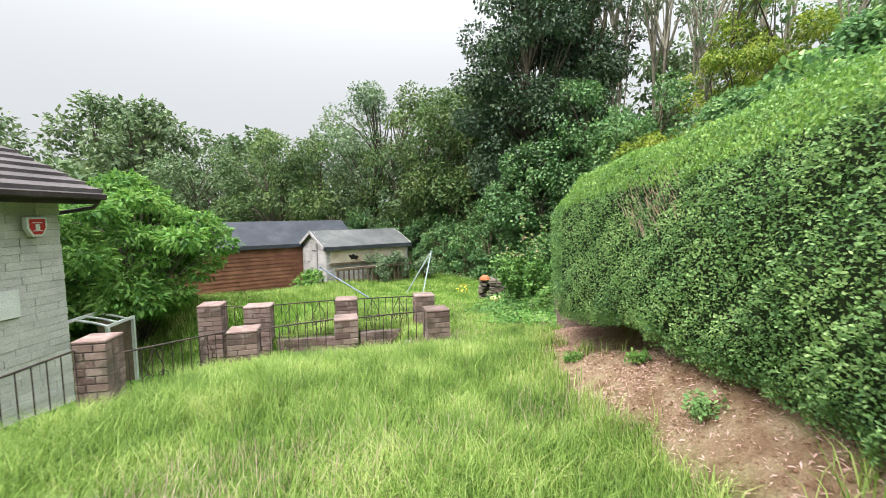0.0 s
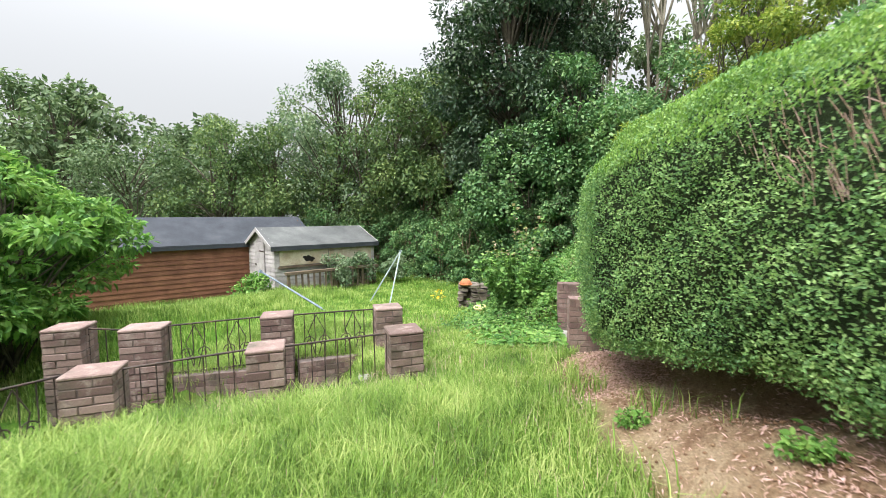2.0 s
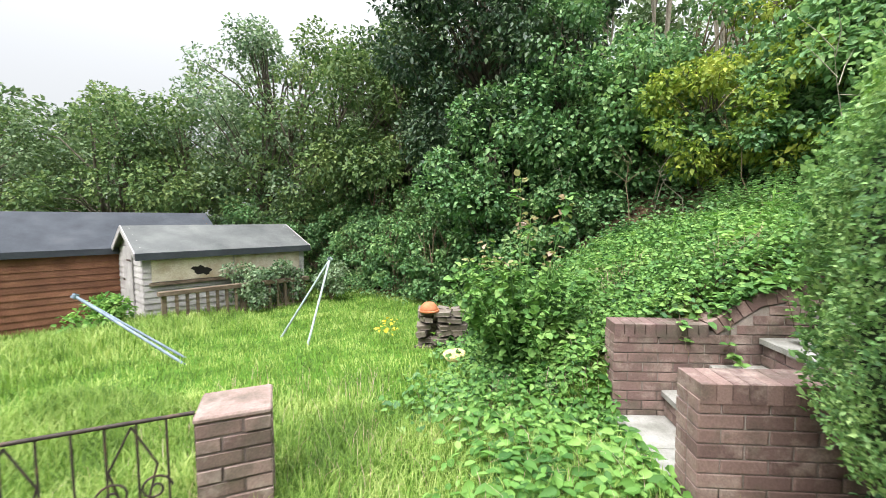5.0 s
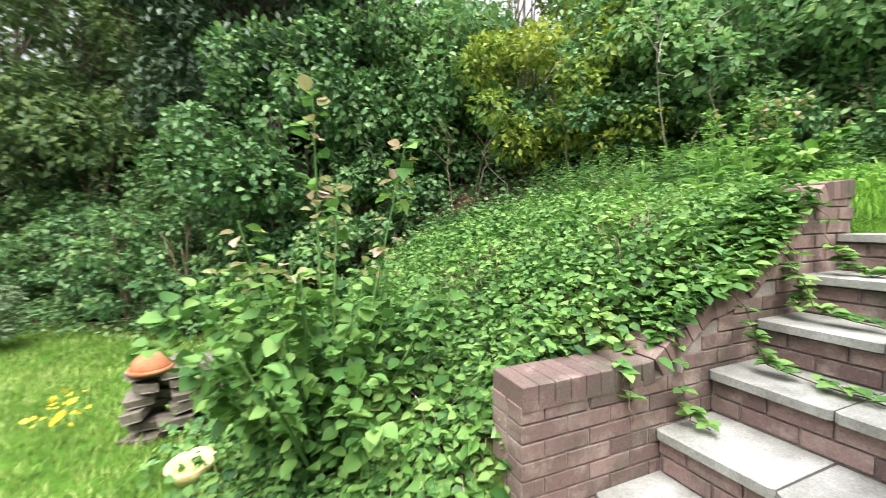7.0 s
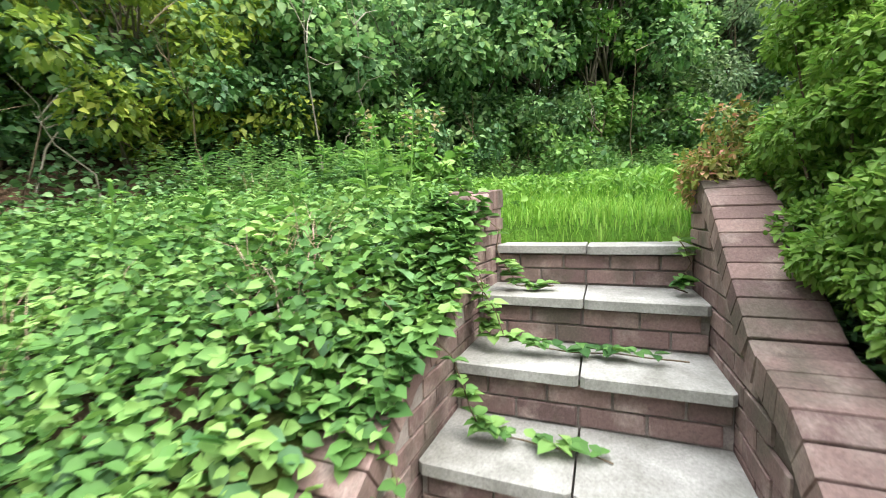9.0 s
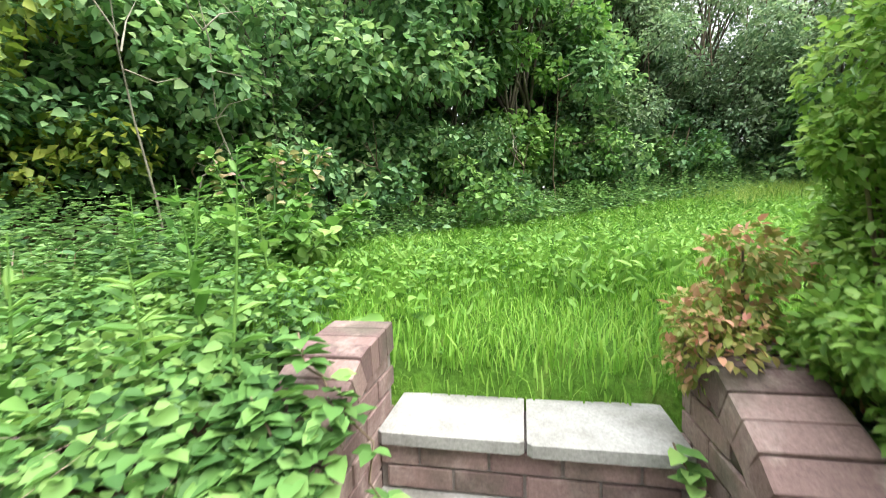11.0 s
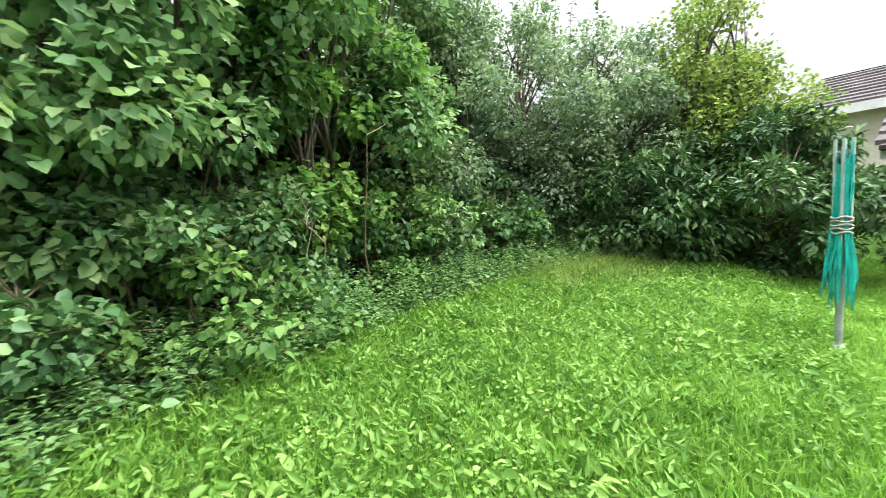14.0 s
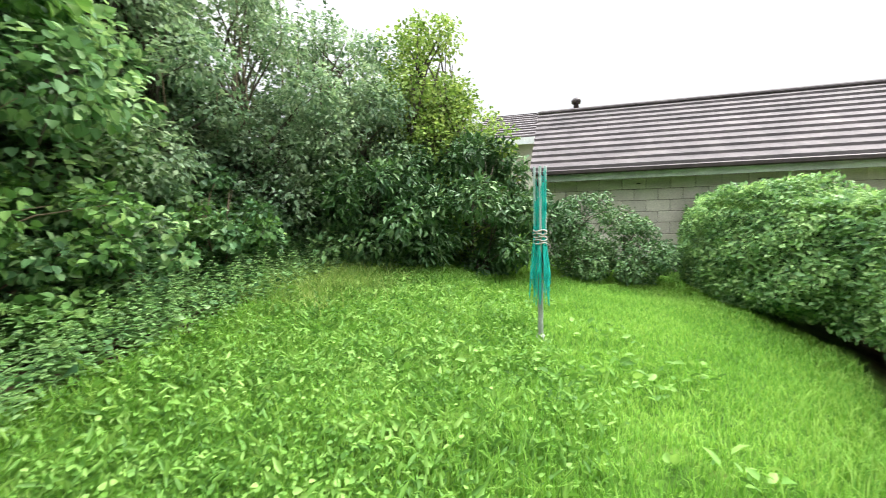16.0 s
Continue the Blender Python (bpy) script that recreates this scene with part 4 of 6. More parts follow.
bm = bmesh.new()
outline = [(-0.14, 0.16), (0.14, 0.16), (0.14, 0.0), (0.07, -0.12), (-0.07, -0.12), (-0.14, 0.0)]
f = bm.faces.new([bm.verts.new((x, 0.0, z)) for x, z in outline])
ext = bmesh.ops.extrude_face_region(bm, geom=[f])["geom"]
bmesh.ops.translate(bm, verts=[v for v in ext if isinstance(v, bmesh.types.BMVert)], vec=(0, 0.08, 0))
part("case", bm, WHITE, alarm)
bm = bmesh.new()
f = bm.faces.new([bm.verts.new((x * 0.82, 0.084, z * 0.82 + 0.004)) for x, z in outline])
part("cover", bm, RED, alarm, "red front cover")
box_part("emblem", (-0.03, 0.086, -0.03, 0.03, 0.089, 0.06), WHITE, alarm)
for z in (-0.045, 0.075):
    box_part("bar", (-0.07, 0.086, z, 0.07, 0.089, z + 0.012), WHITE, alarm)

lean = thing("lean_to", "small lean-to roof frame of pale grey tubes beside the house", "lean-to", at_=(-7.75, 5.55, -2.0), turn=-70.0)
for k in range(3):
    tubes("rafter", [([(k * 0.26 - 0.3, -0.3, 1.74), (k * 0.26 - 0.26, 0.0, 1.7), (k * 0.26 - 0.2, 0.3, 1.64)], 0.022)], FASCIA, lean)
for y, z in ((-0.32, 1.75), (0.32, 1.65)):
    box_part("rail", (-0.32, y - 0.02, z - 0.025, 0.42, y + 0.02, z + 0.025), FASCIA, lean)
for x in (-0.31, 0.36):
    box_part("post", (x, 0.3, 0.0, x + 0.05, 0.35, 1.63), FASCIA, lean)
box_part("side_panel", (-0.3, -0.3, 0.2, -0.28, 0.3, 1.6), OLDWOOD, lean)
lw_door = box_part("house_window", (1.25, 0.02, 0.55, 1.95, 0.06, 1.55), WHITE, home, "white framed window behind the railings")
box_part("pane", (1.33, 0.061, 0.63, 1.87, 0.066, 1.47), BLACKHOLE, lw_door, "dark glass pane")


# ---- rotary clothes airer, folded ----
AX, AY = 5.05, 3.66
airer = thing("clothes_airer", "folded rotary clothes airer with teal lines on a grey pole", "clothes airer", at_=(AX, AY, lz(AX, AY) - 0.02))
tubes("pole", [([(0, 0, 0), (0.0, 0.0, 0.9), (0.0, 0.0, 1.55)], 0.026)], POLE, airer, sides=10)
part_np("ground_socket", *lathe([(0.045, -0.05), (0.045, 0.06), (0.03, 0.075)], 12), POLE, airer)
for k in range(4):
    a = k * math.pi / 2 + 0.5
    c, s = math.cos(a), math.sin(a)
    tubes("arm", [([(0.035 * c, 0.035 * s, 0.72), (0.05 * c, 0.05 * s, 1.2), (0.052 * c, 0.052 * s, 1.72)], 0.012)], GREENTUBE, airer, sides=7)
    tubes("strut", [([(0.03 * c, 0.03 * s, 1.05), (0.06 * c, 0.04 * s, 1.3), (0.05 * c, 0.055 * s, 1.55)], 0.007)], POLE, airer, sides=6)
part_np("hub", *lathe([(0.03, 1.0), (0.05, 1.0), (0.05, 1.1), (0.03, 1.1)], 12), POLE, airer, "grey plastic hub")
part_np("top_hub", *lathe([(0.02, 1.52), (0.04, 1.52), (0.04, 1.6), (0.001, 1.62)], 12), GUTTER, airer)
runs = []
for k in range(46):
    a, b = rng.uniform(0, 2 * math.pi), rng.uniform(0, 2 * math.pi)
    top, low_ = rng.uniform(1.1, 1.7), rng.uniform(0.36, 0.75)
    r0, r1 = rng.uniform(0.035, 0.065), rng.uniform(0.05, 0.12)
    pts = []
    for q in np.linspace(0, 1, 9):
        z = top - (top - low_) * math.sin(math.pi * q)
        pinch = 0.45 + 0.55 * min(abs(z - 1.02) / 0.28, 1)
        rr = (r0 + (r1 - r0) * math.sin(math.pi * q)) * pinch
        an = a + (b - a) * 0.35 * q
        pts.append((rr * math.cos(an), rr * math.sin(an), z))
    tubes("line_loop", [(pts, 0.0034)], TEAL, airer, sides=4)
runs = []
for k in range(5):
    pts = [(0.062 * math.cos(q + k), 0.062 * math.sin(q + k), 0.98 + 0.03 * k + 0.008 * math.sin(3 * q)) for q in np.linspace(0, 6.3, 16)]
    runs.append((pts, 0.009))
tubes("rope_tie", runs, ROPE, airer, "grey rope knotted round the lines", sides=5)


# ---- hedge ----
def hedge_section(y):
    """Feet and shoulders of the clipped hedge at y: lower face x, upper face x, foot height, top height."""
    x0 = float(hedge_foot(y))
    x1 = np.interp(y, [-6, -1, 0.35, 1.1, 1.63, 3, 6.9], [4.7, 4.4, 3.9, 2.95, 2.45, 2.2, 1.75])
    top = np.interp(y, [-6, 0, 1.2, 2.5, 5.0, 6.3, 6.9], [2.55, 2.5, 2.4, 2.22, 2.0, 1.8, 1.62])
    return x0, float(x1), float(np.interp(y, [-6, 0, 3.4, 3.85, 4.2, 5.3, 6.0, 6.9], [0.7, 0.52, 0.43, 0.46, 0.41, 0.16, 0.12, 0.2])), float(top)


def hedge_outline(y, k):
    """A rounded closed outline across the hedge; k from 0 to 1 goes up the lower face, over the top and down the upper face."""
    x0, x1, z0, z1 = hedge_section(y)
    zu = 1.15
    if k < 0.06:
        q = k / 0.06
        return x0 + 0.5 - 0.62 * q, z0 + 0.1 * (1 - q)
    if k < 0.42:
        q = (k - 0.06) / 0.36
        bulge = 0.12 + 0.14 * (1 - abs(2 * q - 1) ** 3) * (1 - 0.3 * q)
        return x0 - bulge + 0.16 * max(q - 0.75, 0) ** 2 * 16, z0 + (z1 - 0.12 - z0) * q
    if k < 0.68:
        q = (k - 0.42) / 0.26
        return x0 + 0.044 + (x1 - 0.15 - x0) * q, z1 - 0.12 + 0.24 * math.sin(math.pi * (0.12 + q * 0.76)) - 0.02
    q = (k - 0.68) / 0.32
    return x1 - 0.1 + 0.15 * math.sin(math.pi * q), z1 + 0.05 - (z1 + 0.05 - zu) * q


hedge = thing("privet_hedge", "large dense clipped green privet hedge with a bare dry patch", "hedge", at_=(1.2, 2.0, 0.5))
hy = np.linspace(-2.2, 6.75, 90)
hk = np.linspace(0, 1, 48)
HV = np.array([[(lambda p: (p[0], y, p[1]))(hedge_outline(y, k)) for k in hk] for y in hy])
# the far end rounds off
for a, y in enumerate(hy):
    e = smooth01(6.2, 6.75, y)
    mid_ = HV[a].mean(0)
    HV[a, :, 0] += (mid_[0] - HV[a, :, 0]) * 0.22 * e ** 2
    HV[a, :, 2] += (np.minimum(HV[a, :, 2], mid_[2]) - HV[a, :, 2]) * 0.1 * e ** 2
du, dv = np.gradient(HV, axis=0), np.gradient(HV, axis=1)
HN = unit(np.cross(dv, du))
if HN[40, 8, 0] > 0:
    HN = -HN
lump = 0.05 * wavy(HV[..., 1] * 1.0, HV[..., 2] + HV[..., 0], 2.3, 0.4) + 0.025 * wavy(HV[..., 1], HV[..., 2] * 1.3 + HV[..., 0], 7.0, 2.2)
HV = HV + HN * lump[..., None]
# closed sheet behind the leaves, coloured dark as the shade in their gaps
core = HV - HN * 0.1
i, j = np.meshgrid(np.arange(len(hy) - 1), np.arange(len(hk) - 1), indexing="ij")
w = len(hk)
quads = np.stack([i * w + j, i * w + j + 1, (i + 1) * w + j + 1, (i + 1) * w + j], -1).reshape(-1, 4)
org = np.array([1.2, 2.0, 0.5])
part_np("inner_mass", core.reshape(-1, 3) - org, [quads], HEDGE_SHADE, hedge, smooth=True)
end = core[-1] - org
part_np("inner_end", np.concatenate([end, end.mean(0)[None]]), [np.array([[k, k + 1, len(end)] for k in range(len(end) - 1)])], HEDGE_SHADE, hedge)


def on_sheet(n, V, N, weight=None):
    """n places spread evenly over a grid of points."""
    area = np.linalg.norm(np.cross(V[1:, :-1] - V[:-1, :-1], V[:-1, 1:] - V[:-1, :-1]), axis=-1)
    if weight is not None:
        area = area * weight[:-1, :-1]
    pick = rng.choice(area.size, n, p=(area / area.sum()).ravel())
    a, b = np.unravel_index(pick, area.shape)
    u, v = rng.random((2, n, 1))
    P = V[a, b] * (1 - u) * (1 - v) + V[a + 1, b] * u * (1 - v) + V[a, b + 1] * (1 - u) * v + V[a + 1, b + 1] * u * v
    return P, N[a, b]


def dry_patch(P):
    return np.exp(-(((P[:, 1] - 3.75) / 0.3) ** 2 + ((P[:, 2] - 1.62) / 0.17) ** 2))


dens = np.where(hy > 0.0, 1.0, 0.35)[:, None] * np.ones((1, len(hk)))
P, N = on_sheet(340000, HV, HN, dens)
keep = rng.random(len(P)) > 0.75 * dry_patch(P)
P, N = P[keep], N[keep]
n = len(P)
D = N * 0.55 + np.array([0, 0, 0.45]) + ball(n) * 0.75
up = N * 0.8 + ball(n) * 0.6 + np.array([0, 0, 0.55])
L = rng.uniform(0.018, 0.035, n)
tuft = wavy(P[:, 1] + 0.4 * P[:, 0], P[:, 2] + 0.3 * P[:, 0], 17.0, 0.7) + 0.8 * wavy(P[:, 1] - 0.3 * P[:, 0], P[:, 2] * 1.2, 31.0, 1.9)
keep = rng.random(n) < 0.74 + 0.45 * tuft
P, N, D, up, L, tuft, n = P[keep], N[keep], D[keep], up[keep], L[keep], tuft[keep], int(keep.sum())
V, F = leaves(P - org + N * (rng.uniform(-0.085, 0.02, (n, 1)) + 0.042 * tuft[:, None]), D, up, L * 0.8, L * 0.48)
part_np("leaves", V, F, PRIVET, hedge, "small glossy privet leaves")
top_w = dens * (HN[..., 2] > 0.35) * np.where((hy[:, None] < 4.5) & (hk[None, :] > 0.55), 0.4, 1.0)
P, N = on_sheet(60000, HV, HN, top_w)
n = len(P)
D = np.array([0, 0, 0.9]) + ball(n) * 0.6
L = rng.uniform(0.016, 0.034, n)
V, F = leaves(P - org + N * rng.uniform(-0.03, 0.03, (n, 1)), D, N + ball(n) * 0.7, L, L * 0.5)
part_np("top_growth", V, F, PRIVET_TOP, hedge, "pale fresh shoots on the clipped top")
runs = []
ends, _n = on_sheet(9000, HV, HN, dens)
ends = ends[dry_patch(ends) > 0.12][:420]
for e in ends:
    d = np.array([-0.05, rng.uniform(-0.06, 0.06), rng.uniform(0.05, 0.2)])
    runs.append(([e - org - d * 0.6, e - org, e - org + d * 0.3], [0.0024, 0.002, 0.001]))
tubes("dry_twigs", runs, STRAW, hedge, "bare straw-coloured twigs", sides=4)
# end face of the hedge, over the steps
n = 9000
t_ = rng.random(n)
e0 = HV[-1][(t_ * (w - 1)).astype(int)]
c0 = HV[-1].mean(0)
q = np.sqrt(rng.random((n, 1)))
P = c0 + (e0 - c0) * q + np.array([0, 1, 0]) * (0.06 + 0.1 * (1 - q ** 4)) + ball(n) * 0.05
D = np.array([0, 0.5, 0.35]) + ball(n) * 0.8
L = rng.uniform(0.024, 0.048, n)
V, F = leaves(P - org, D, np.array([0, 0.8, 0.4]) + ball(n) * 0.7, L, L * 0.55)
part_np("end_leaves", V, F, PRIVET, hedge)


# ---- trees and shrubs ----
def clump_leaves(centres, radii, n, size, flat=0.75, broad=False, hang=0.25, ratio=0.6):
    """Leaves in clumps: denser at each clump's skin, tips outward and a little down."""
    C, R = np.asarray(centres, dtype=float), np.asarray(radii, dtype=float)
    k = rng.choice(len(C), n, p=R ** 2 / (R ** 2).sum())
    d = ball(n)
    P = C[k] + d * (R[k] * rng.uniform(0.45, 1.0, n) ** 0.6)[:, None] * np.array([1, 1, flat])
    P += ball(n) * (R[k] * 0.16)[:, None]
    D = d * 0.7 + ball(n) * 0.7 - np.array([0, 0, hang])
    N = np.array([0, 0, 0.75]) + d * 0.45 + ball(n) * 0.55
    L = size * rng.uniform(0.6, 1.25, n)
    return leaves(P, D, N, L, L * ratio, broad)


def grow(name, x, y, height, spread, material, n, size, label, category="tree", low_=0.25, trunks=1, bark=BARK, clumps=26, group="", broad=False, ratio=0.6, base=None, lean=(0, 0), flat=0.75, peak=0.6, girth=1.0):
    """A tree or shrub: tapered stems, limbs that reach each clump, and a crown of clumped leaves with an uneven outline."""
    z = lz(x, y) - 0.05 if base is None else base
    t = thing(name, label, category, group, at_=(x, y, z))
    cs, rs, limb = [], [], []
    tops = []
    for k in range(trunks):
        a = rng.uniform(0, 6.28)
        off = 0.0 if trunks == 1 else spread * 0.22
        b = np.array([off * 0.5 * math.cos(a), off * 0.5 * math.sin(a), 0.0])
        e = np.array([lean[0] + off * 1.6 * math.cos(a), lean[1] + off * 1.6 * math.sin(a), height * rng.uniform(0.72, 0.9)])
        m1 = b + (e - b) * 0.4 + np.append(rng.normal(size=2) * spread * 0.06, 0)
        m2 = b + (e - b) * 0.72 + np.append(rng.normal(size=2) * spread * 0.06, 0)
        r0 = max(0.018 * height / math.sqrt(trunks), 0.012) * girth
        pts = np.array([b, m1, m2, e])
        tops.append(pts)
        limb.append((pts, [r0, r0 * 0.75, r0 * 0.5, r0 * 0.2]))
    for k in range(clumps):
        h = low_ + (1 - low_) * rng.random() ** 0.85
        prof = math.sin(math.pi * min(max((h - low_ * 0.6) / (1.02 - low_ * 0.6), 0.05), 0.98)) ** peak
        a = rng.uniform(0, 6.28)
        rr = spread * prof * rng.uniform(0.35, 1.0)
        c = np.array([lean[0] * h + rr * math.cos(a), lean[1] * h + rr * math.sin(a), height * (0.05 + 0.92 * h)])
        cs.append(c)
        rs.append(spread * rng.uniform(0.2, 0.42) * (1.0 - 0.35 * h))
        pts = tops[k % trunks]
        s = pts[np.searchsorted(pts[:, 2], c[2] * 0.75).clip(1, 3) - 1]
        limb.append(([s, (s + c) / 2 + np.array([0, 0, 0.06 * height * rng.random()]), c], [0.0045 * height + 0.004, 0.003 * height + 0.003, 0.003]))
    tubes("trunk", limb, bark, t, sides=6)
    V, F = clump_leaves(cs, rs, n, size, flat, broad, 0.25, ratio)
    part_np("crown", V, F, material, t)
    return t


# the round green tree beyond the fences
grow("garden_tree", -9.1, 7.2, 3.9, 1.85, FRESH, 21000, 0.15, "leafy bright green garden tree behind the fences", low_=0.12, clumps=70, broad=True, ratio=0.42, trunks=3, flat=0.45)
grow("garden_tree", -10.6, 6.4, 3.4, 1.7, FRESH, 14000, 0.125, "leafy bright green garden tree beside the house", low_=0.1, clumps=30, broad=True, ratio=0.55, trunks=2)

# woods behind the sheds
for x, y, h, s, mat in ((-16.5, 17.5, 6.2, 2.8, FAR), (-13.5, 18.5, 7.2, 2.8, DEEP), (-10.8, 19.0, 8.0, 2.7, DEEP), (-8.6, 19.0, 9.0, 2.6, GREYLEAF), (-6.2, 18.6, 8.0, 2.6, DEEP), (-4.2, 18.2, 7.2, 2.4, DEEP), (-2.6, 17.6, 7.4, 2.2, DEEP)):
    grow("woodland_tree", x, y, h, s, mat, 12000, 0.15, "dense green hazel-like tree at the edge of the wood", "tree", low_=0.06, clumps=46, group="woodland trees", trunks=2, broad=False)
# tall dark evergreen
grow("evergreen_tree", -0.5, 15.6, 11.5, 2.4, HOLLY, 62000, 0.14, "tall dense dark evergreen tree", low_=0.02, clumps=160, trunks=1, peak=0.4)
grow("evergreen_tree", 1.5, 16.2, 10.0, 1.8, HOLLY, 12000, 0.13, "tall dense dark evergreen tree beside a lighter one", low_=0.1, clumps=50, trunks=1, peak=0.5)
# bare-stemmed trees with thin crowns above the bank
for x, y, h, s in ((2.6, 17.2, 9.0, 1.6), (3.8, 16.2, 8.6, 1.5), (5.2, 15.6, 8.8, 1.7), (6.6, 14.8, 8.2, 1.7), (8.2, 13.4, 8.0, 1.8), (9.8, 11.8, 8.0, 1.9)):
    grow("thin_tree", x, y, h, s, HAZEL if x > 6 else GREYLEAF, 3200, 0.12, "thin tree with pale bare stems and a sparse crown", low_=0.45, clumps=24, group="thin woodland trees", trunks=7, bark=PALEBARK, girth=0.5)
# yellow-green trees on the bank
for x, y, h, s, n in ((2.8, 12.1, 2.3, 1.0, 3600), (3.7, 11.5, 2.3, 1.0, 3600), (4.7, 12.6, 3.4, 1.3, 7500), (5.6, 13.4, 5.4, 1.5, 9000)):
    grow("yellow_tree", x, y, h, s, YELLOW, n, 0.1, "yellow-green young tree on the wooded bank", low_=0.15, clumps=30, group="yellow-green trees", trunks=3)
# hazel wall round the upper lawn
for x, y, h, s, mat, n in ((-0.3, 13.9, 4.4, 1.5, IVY, 12000), (1.0, 14.1, 4.8, 1.6, IVY, 12000), (5.2, 10.6, 2.9, 1.3, HAZEL, 11000), (6.2, 9.8, 3.8, 1.4, HAZEL, 12000), (7.0, 8.9, 5.0, 1.5, HAZEL, 12000), (7.8, 8.0, 4.9, 1.35, FRESH, 12000), (8.7, 7.0, 5.0, 1.4, HAZEL, 12000), (2.3, 13.3, 3.0, 1.4, HAZEL, 9000), (4.4, 11.3, 2.7, 1.2, HAZEL, 10000), (10.6, 9.6, 6.0, 2.0, HAZEL, 7000), (8.6, 11.4, 6.4, 1.9, HAZEL, 7000)):
    grow("hazel_tree", x, y, h, s, mat, n, 0.1, "many-stemmed hazel with broad green leaves over the bank", low_=0.04, clumps=56, group="hazels", trunks=5, broad=True, ratio=0.8, bark=BARK, girth=0.6)
for x, y, h, s, n in ((9.3, 5.9, 4.5, 1.5, 22000), (9.5, 4.4, 4.3, 1.5, 22000), (9.1, 3.0, 4.0, 1.45, 22000), (10.3, 5.2, 4.4, 1.5, 12000)):
    grow("apple_tree", x, y, h, s, APPLE, n, 0.08, "grey-green tangled old fruit tree", low_=0.0, clumps=64, group="old fruit trees", trunks=5)
grow("laurel_shrub", 8.1, 2.7, 2.0, 1.2, LAUREL, 13000, 0.12, "dark glossy laurel shrub at the lawn's end", "shrub", low_=0.0, clumps=44, trunks=4, broad=True, ratio=0.42, flat=0.9)
grow("laurel_shrub", 7.1, 1.5, 2.3, 1.1, LAUREL, 10000, 0.12, "green laurel shrub against the bungalow", "shrub", low_=0.0, clumps=40, trunks=4, broad=True, ratio=0.42, flat=0.9)
for x, y, h, s in ((8.3, 1.5, 4.5, 1.35), (8.8, 0.9, 3.7, 1.3), (7.8, 1.3, 3.3, 1.15)):
    grow("young_maple", x, y, h, s, MAPLE, 8500, 0.075, "slim yellow-green young tree above the laurel", low_=0.0, clumps=64, group="young maples", trunks=7, broad=True, ratio=0.8, peak=0.75, flat=0.95)
for x, y, h in ((9.2, 3.6, 2.6), (8.9, 2.2, 2.4), (9.4, 5.0, 2.6), (8.9, 6.3, 2.4)):
    grow("undergrowth_shrub", x, y, h, 1.0, GREYLEAF, 4500, 0.085, "dense shrub beneath the old fruit trees", "shrub", low_=0.0, clumps=30, group="undergrowth", trunks=4)
grow("conifer_shrub", 5.75, 0.4, 1.5, 0.8, LAUREL, 9000, 0.06, "low dark bushy shrub before the bungalow wall", "shrub", low_=0.02, clumps=34, trunks=4, flat=0.9)
grow("conifer_shrub", 5.0, 0.2, 1.1, 0.6, LAUREL, 6000, 0.06, "low dark bushy shrub before the bungalow wall", "shrub", low_=0.02, clumps=26, trunks=4, flat=0.9)

# understorey along the edge of the wood
line = np.array([(x, float(wood_line(x))) for x in np.linspace(-12.0, 8.9, 120)])
run = np.concatenate([[0], np.cumsum(np.linalg.norm(np.diff(line, axis=0), axis=1))])
for k in range(46):
    s = run[-1] * (k + 0.5) / 46
    x, y = float(np.interp(s, run, line[:, 0])), float(np.interp(s, run, line[:, 1])) + float(rng.uniform(-0.2, 0.5))
    if -10.5 < x < -4.4:
        y += 0.6
    if 1.0 < x < 4.0:
        y += 0.6
    if x > 1.5:
        x, y = x + 0.2, y + 0.3
    h = float(rng.uniform(1.2, 2.3)) if x < 1 else float(rng.uniform(0.7, 1.5))
    grow("undergrowth_shrub", x, y, h, float(rng.uniform(0.7, 1.0)), (IVY, HAZEL, IVY, BRAMBLE)[k % 4] if x > 2 else (IVY, HAZEL, IVY)[k % 3], 2600, 0.08, "dense undergrowth shrub at the foot of the wood", "shrub", low_=0.0, clumps=20, group="undergrowth", trunks=4, bark=TWIG, broad=True, ratio=0.8)
for k in range(26):
    s = run[-1] * (k + 0.5) / 26
    x, y = float(np.interp(s, run, line[:, 0])), float(np.interp(s, run, line[:, 1]))
    x, y = x + (1.0 if x > 5 else 0.0), y + 1.7
    grow("undergrowth_shrub", x, y, float(rng.uniform(2.2, 3.4)), float(rng.uniform(1.1, 1.4)), (HAZEL, IVY, HAZEL)[k % 3], 3000, 0.11, "tall undergrowth shrub filling the wood", "shrub", low_=0.0, clumps=24, group="undergrowth", trunks=4, bark=TWIG)

# trees far off
for x, y, h, s in ((-23, 20, 10.2, 3.2), (-28, 14, 9.0, 4.0), (-22.5, 25, 9.0, 3.6), (-34, 8, 9.0, 4.5), (-27, 21, 11.0, 3.4), (-18, 24, 8.5, 3.4), (-38, 18, 11.0, 5.0), (-32, 27, 11.0, 5.0), (-20.5, 13.5, 5.4, 2.6), (-25, 9, 8.0, 3.6)):
    grow("far_tree", x, y, h, s, FAR, 5500, 0.34, "distant green tree below the grey sky", low_=0.04, clumps=46, group="distant trees", trunks=2, base=lz(x, y) - 0.3)
